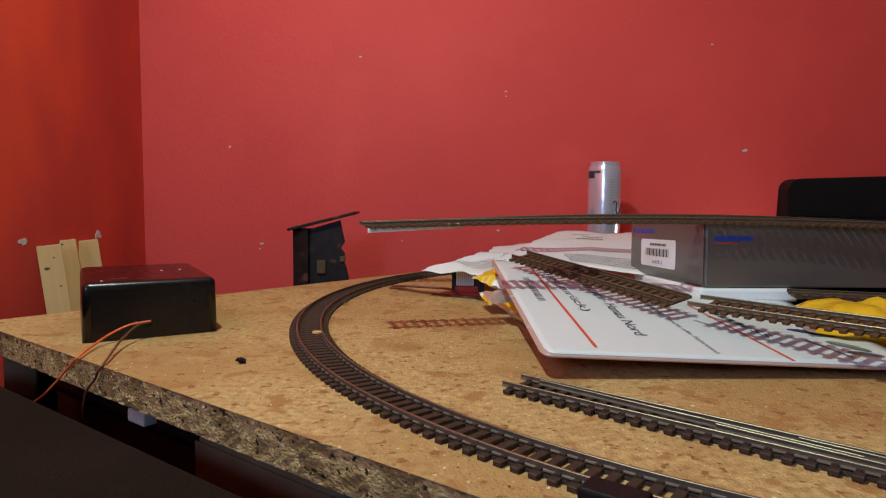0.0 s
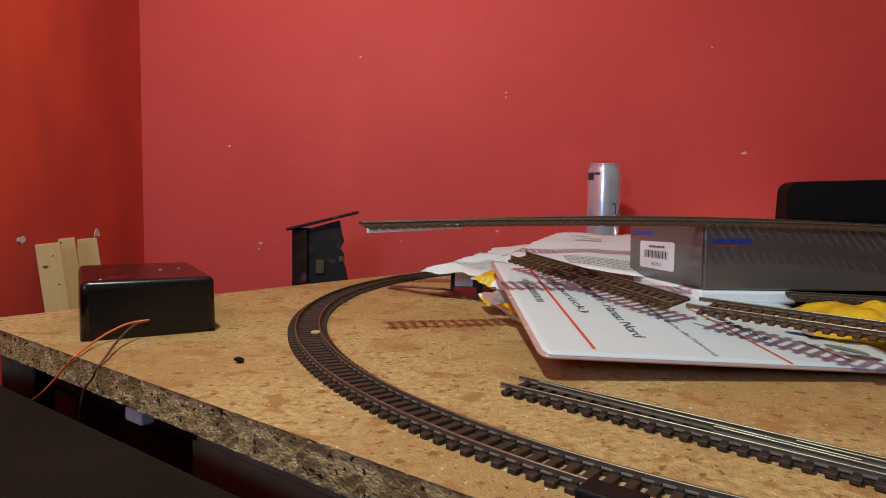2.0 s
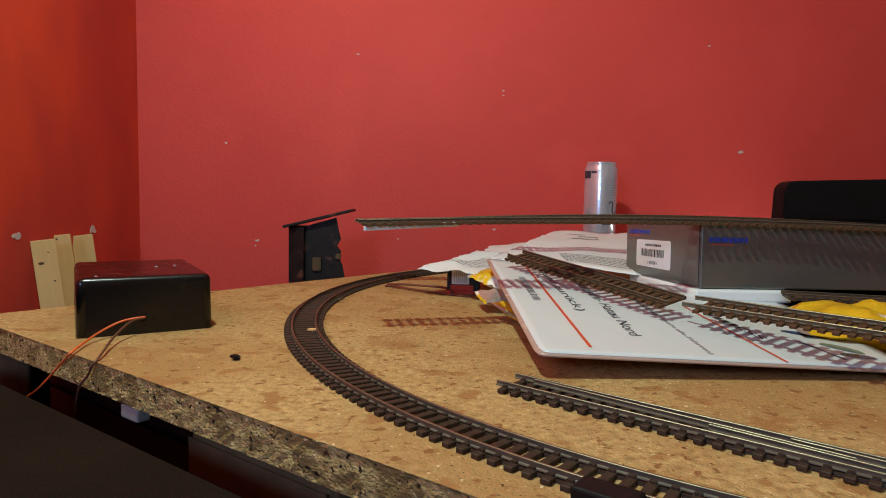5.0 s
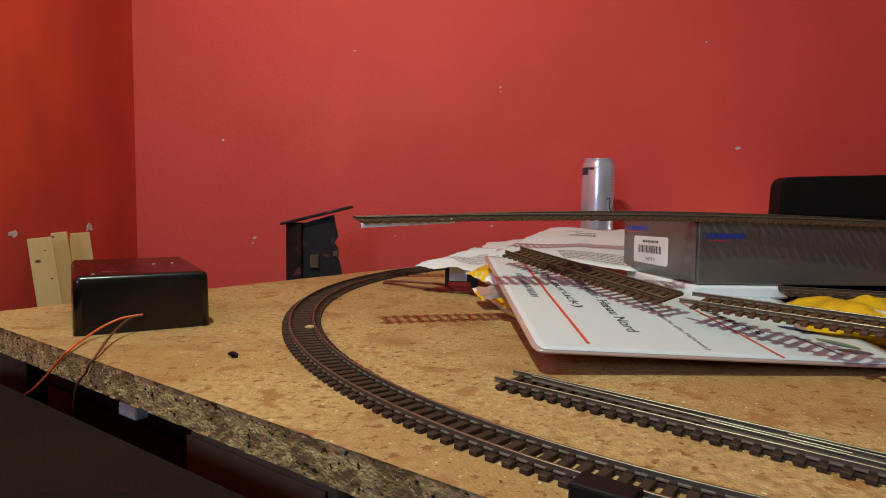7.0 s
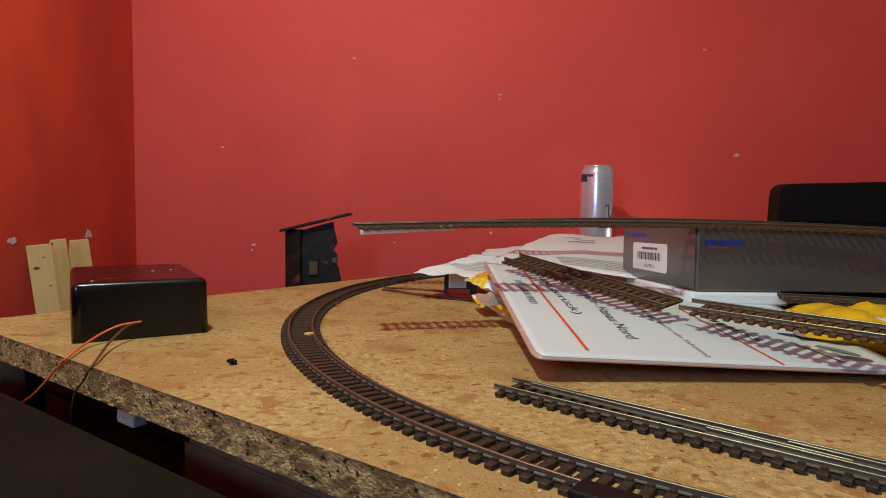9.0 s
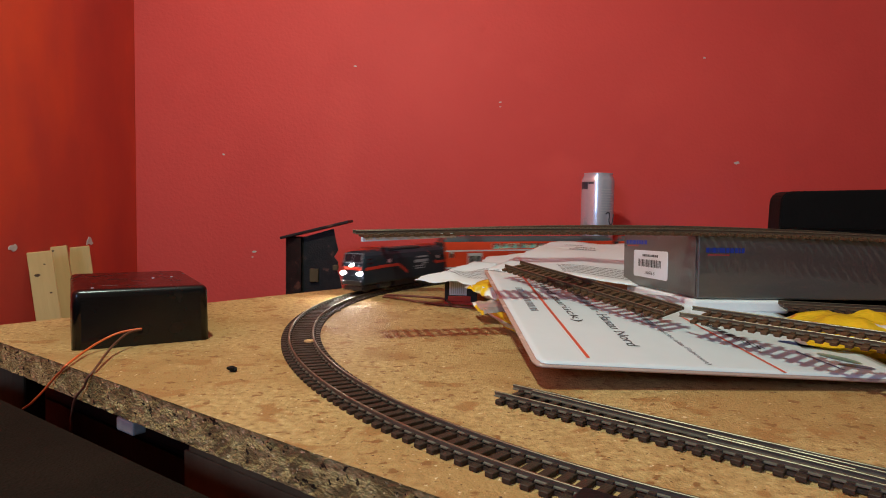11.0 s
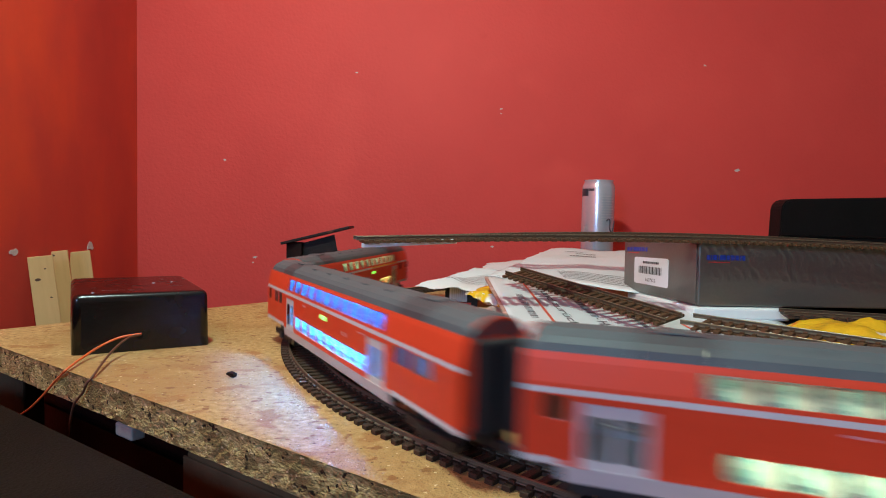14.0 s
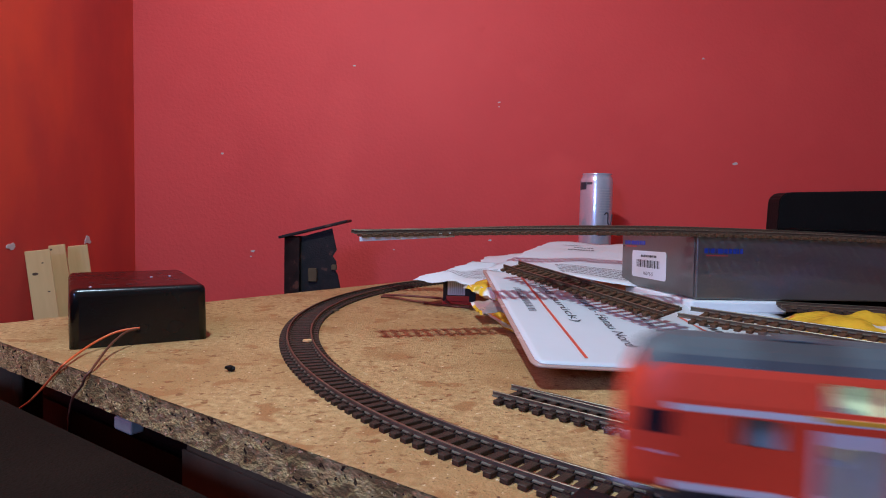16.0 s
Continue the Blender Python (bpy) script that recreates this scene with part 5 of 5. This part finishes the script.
    # roof gear and the two lowered pantographs
    part("roof_hood", solid((0.070, 0.0180, 0.0026), (0, 0, 0.0470), 0.0008), ROOF_DARK, ob)
    for x in (-0.062, 0.062):
        pg = part("pantograph", merge(solid((0.0260, 0.0010, 0.0010), (x, -0.0060, 0.0482)), solid((0.0260, 0.0010, 0.0010), (x, 0.0060, 0.0482)), solid((0.0010, 0.0130, 0.0010), (x - 0.0125, 0, 0.0482)),
                                      solid((0.0010, 0.0130, 0.0010), (x + 0.0125, 0, 0.0482))), LOCO_RED, ob, "folded red pantograph")
        s = 1 if x > 0 else -1
        part("arm", merge(solid((0.0240, 0.0009, 0.0009), (x, -0.0035, 0.0496), turn=None), solid((0.0240, 0.0009, 0.0009), (x, 0.0035, 0.0496)), solid((0.0012, 0.0225, 0.0009), (x - s * 0.010, 0, 0.0504)),
                          solid((0.0012, 0.0225, 0.0009), (x - s * 0.0135, 0, 0.0504))), LOCO_RED, pg)
        for dx in (-0.010, 0.010):
            for y in (-0.006, 0.006):
                part("insulator", drum(0.0010, 0.0006, 0.0028, (x + dx, y, 0.0465), 10), LOCO_RED, pg)
    part("cable", tube([(-0.045, 0.004, 0.0488), (0.0, 0.005, 0.0494), (0.045, 0.004, 0.0488)], 0.0004, 6), LOCO_RED, ob)
    return ob


loco = locomotive()


# ---- how the train runs ----
# degrees of the loop past its leftmost point at which the locomotive's centre is, by time
RUN = [(11.3, -16.4), (11.6, -2.8), (11.8, 6.0), (12.0, 14.7), (12.6, 41.3), (15.5, 167.6), (16.0, 188.2)]


def loco_at(t):
    """Metres along the loop: at rest behind the box, then up to speed, then the run."""
    t0, g0 = RUN[0]
    speed = radians(44.3) * R
    if t < t0:
        if t > 9.0:
            return radians(g0) * R - speed * (t0 - t)
        s9 = radians(g0) * R - speed * (t0 - 9.0)
        u = min(max(t - 8.0, 0.0), 1.0)
        return s9 - speed * 0.5 + 0.5 * speed * u * u
    for (ta, ga), (tb, gb) in zip(RUN, RUN[1:]):
        if t <= tb + 1e-6:
            return radians(ga + (gb - ga) * (t - ta) / (tb - ta)) * R
    return radians(RUN[-1][1]) * R


def vehicle_pose(s, base):
    p0, p1 = on_path(s - base / 2)[0], on_path(s + base / 2)[0]
    c, d = (p0 + p1) / 2, p1 - p0
    return pose(c.x, c.y, RAIL_H, 0, 0, math.degrees(math.atan2(d.y, d.x)))


def motions():
    times = [0.0, 4.0, 7.9] + [8.0 + 0.1 * k for k in range(81)]
    for ob, back, base in ((loco, 0.0, 0.115), (coach_1, 0.2515, 0.230), (coach_2, 0.562, 0.230), (coach_3, 0.8725, 0.230)):
        walk(ob, [(t, vehicle_pose(loco_at(t) - back, base)) for t in times])


motions()
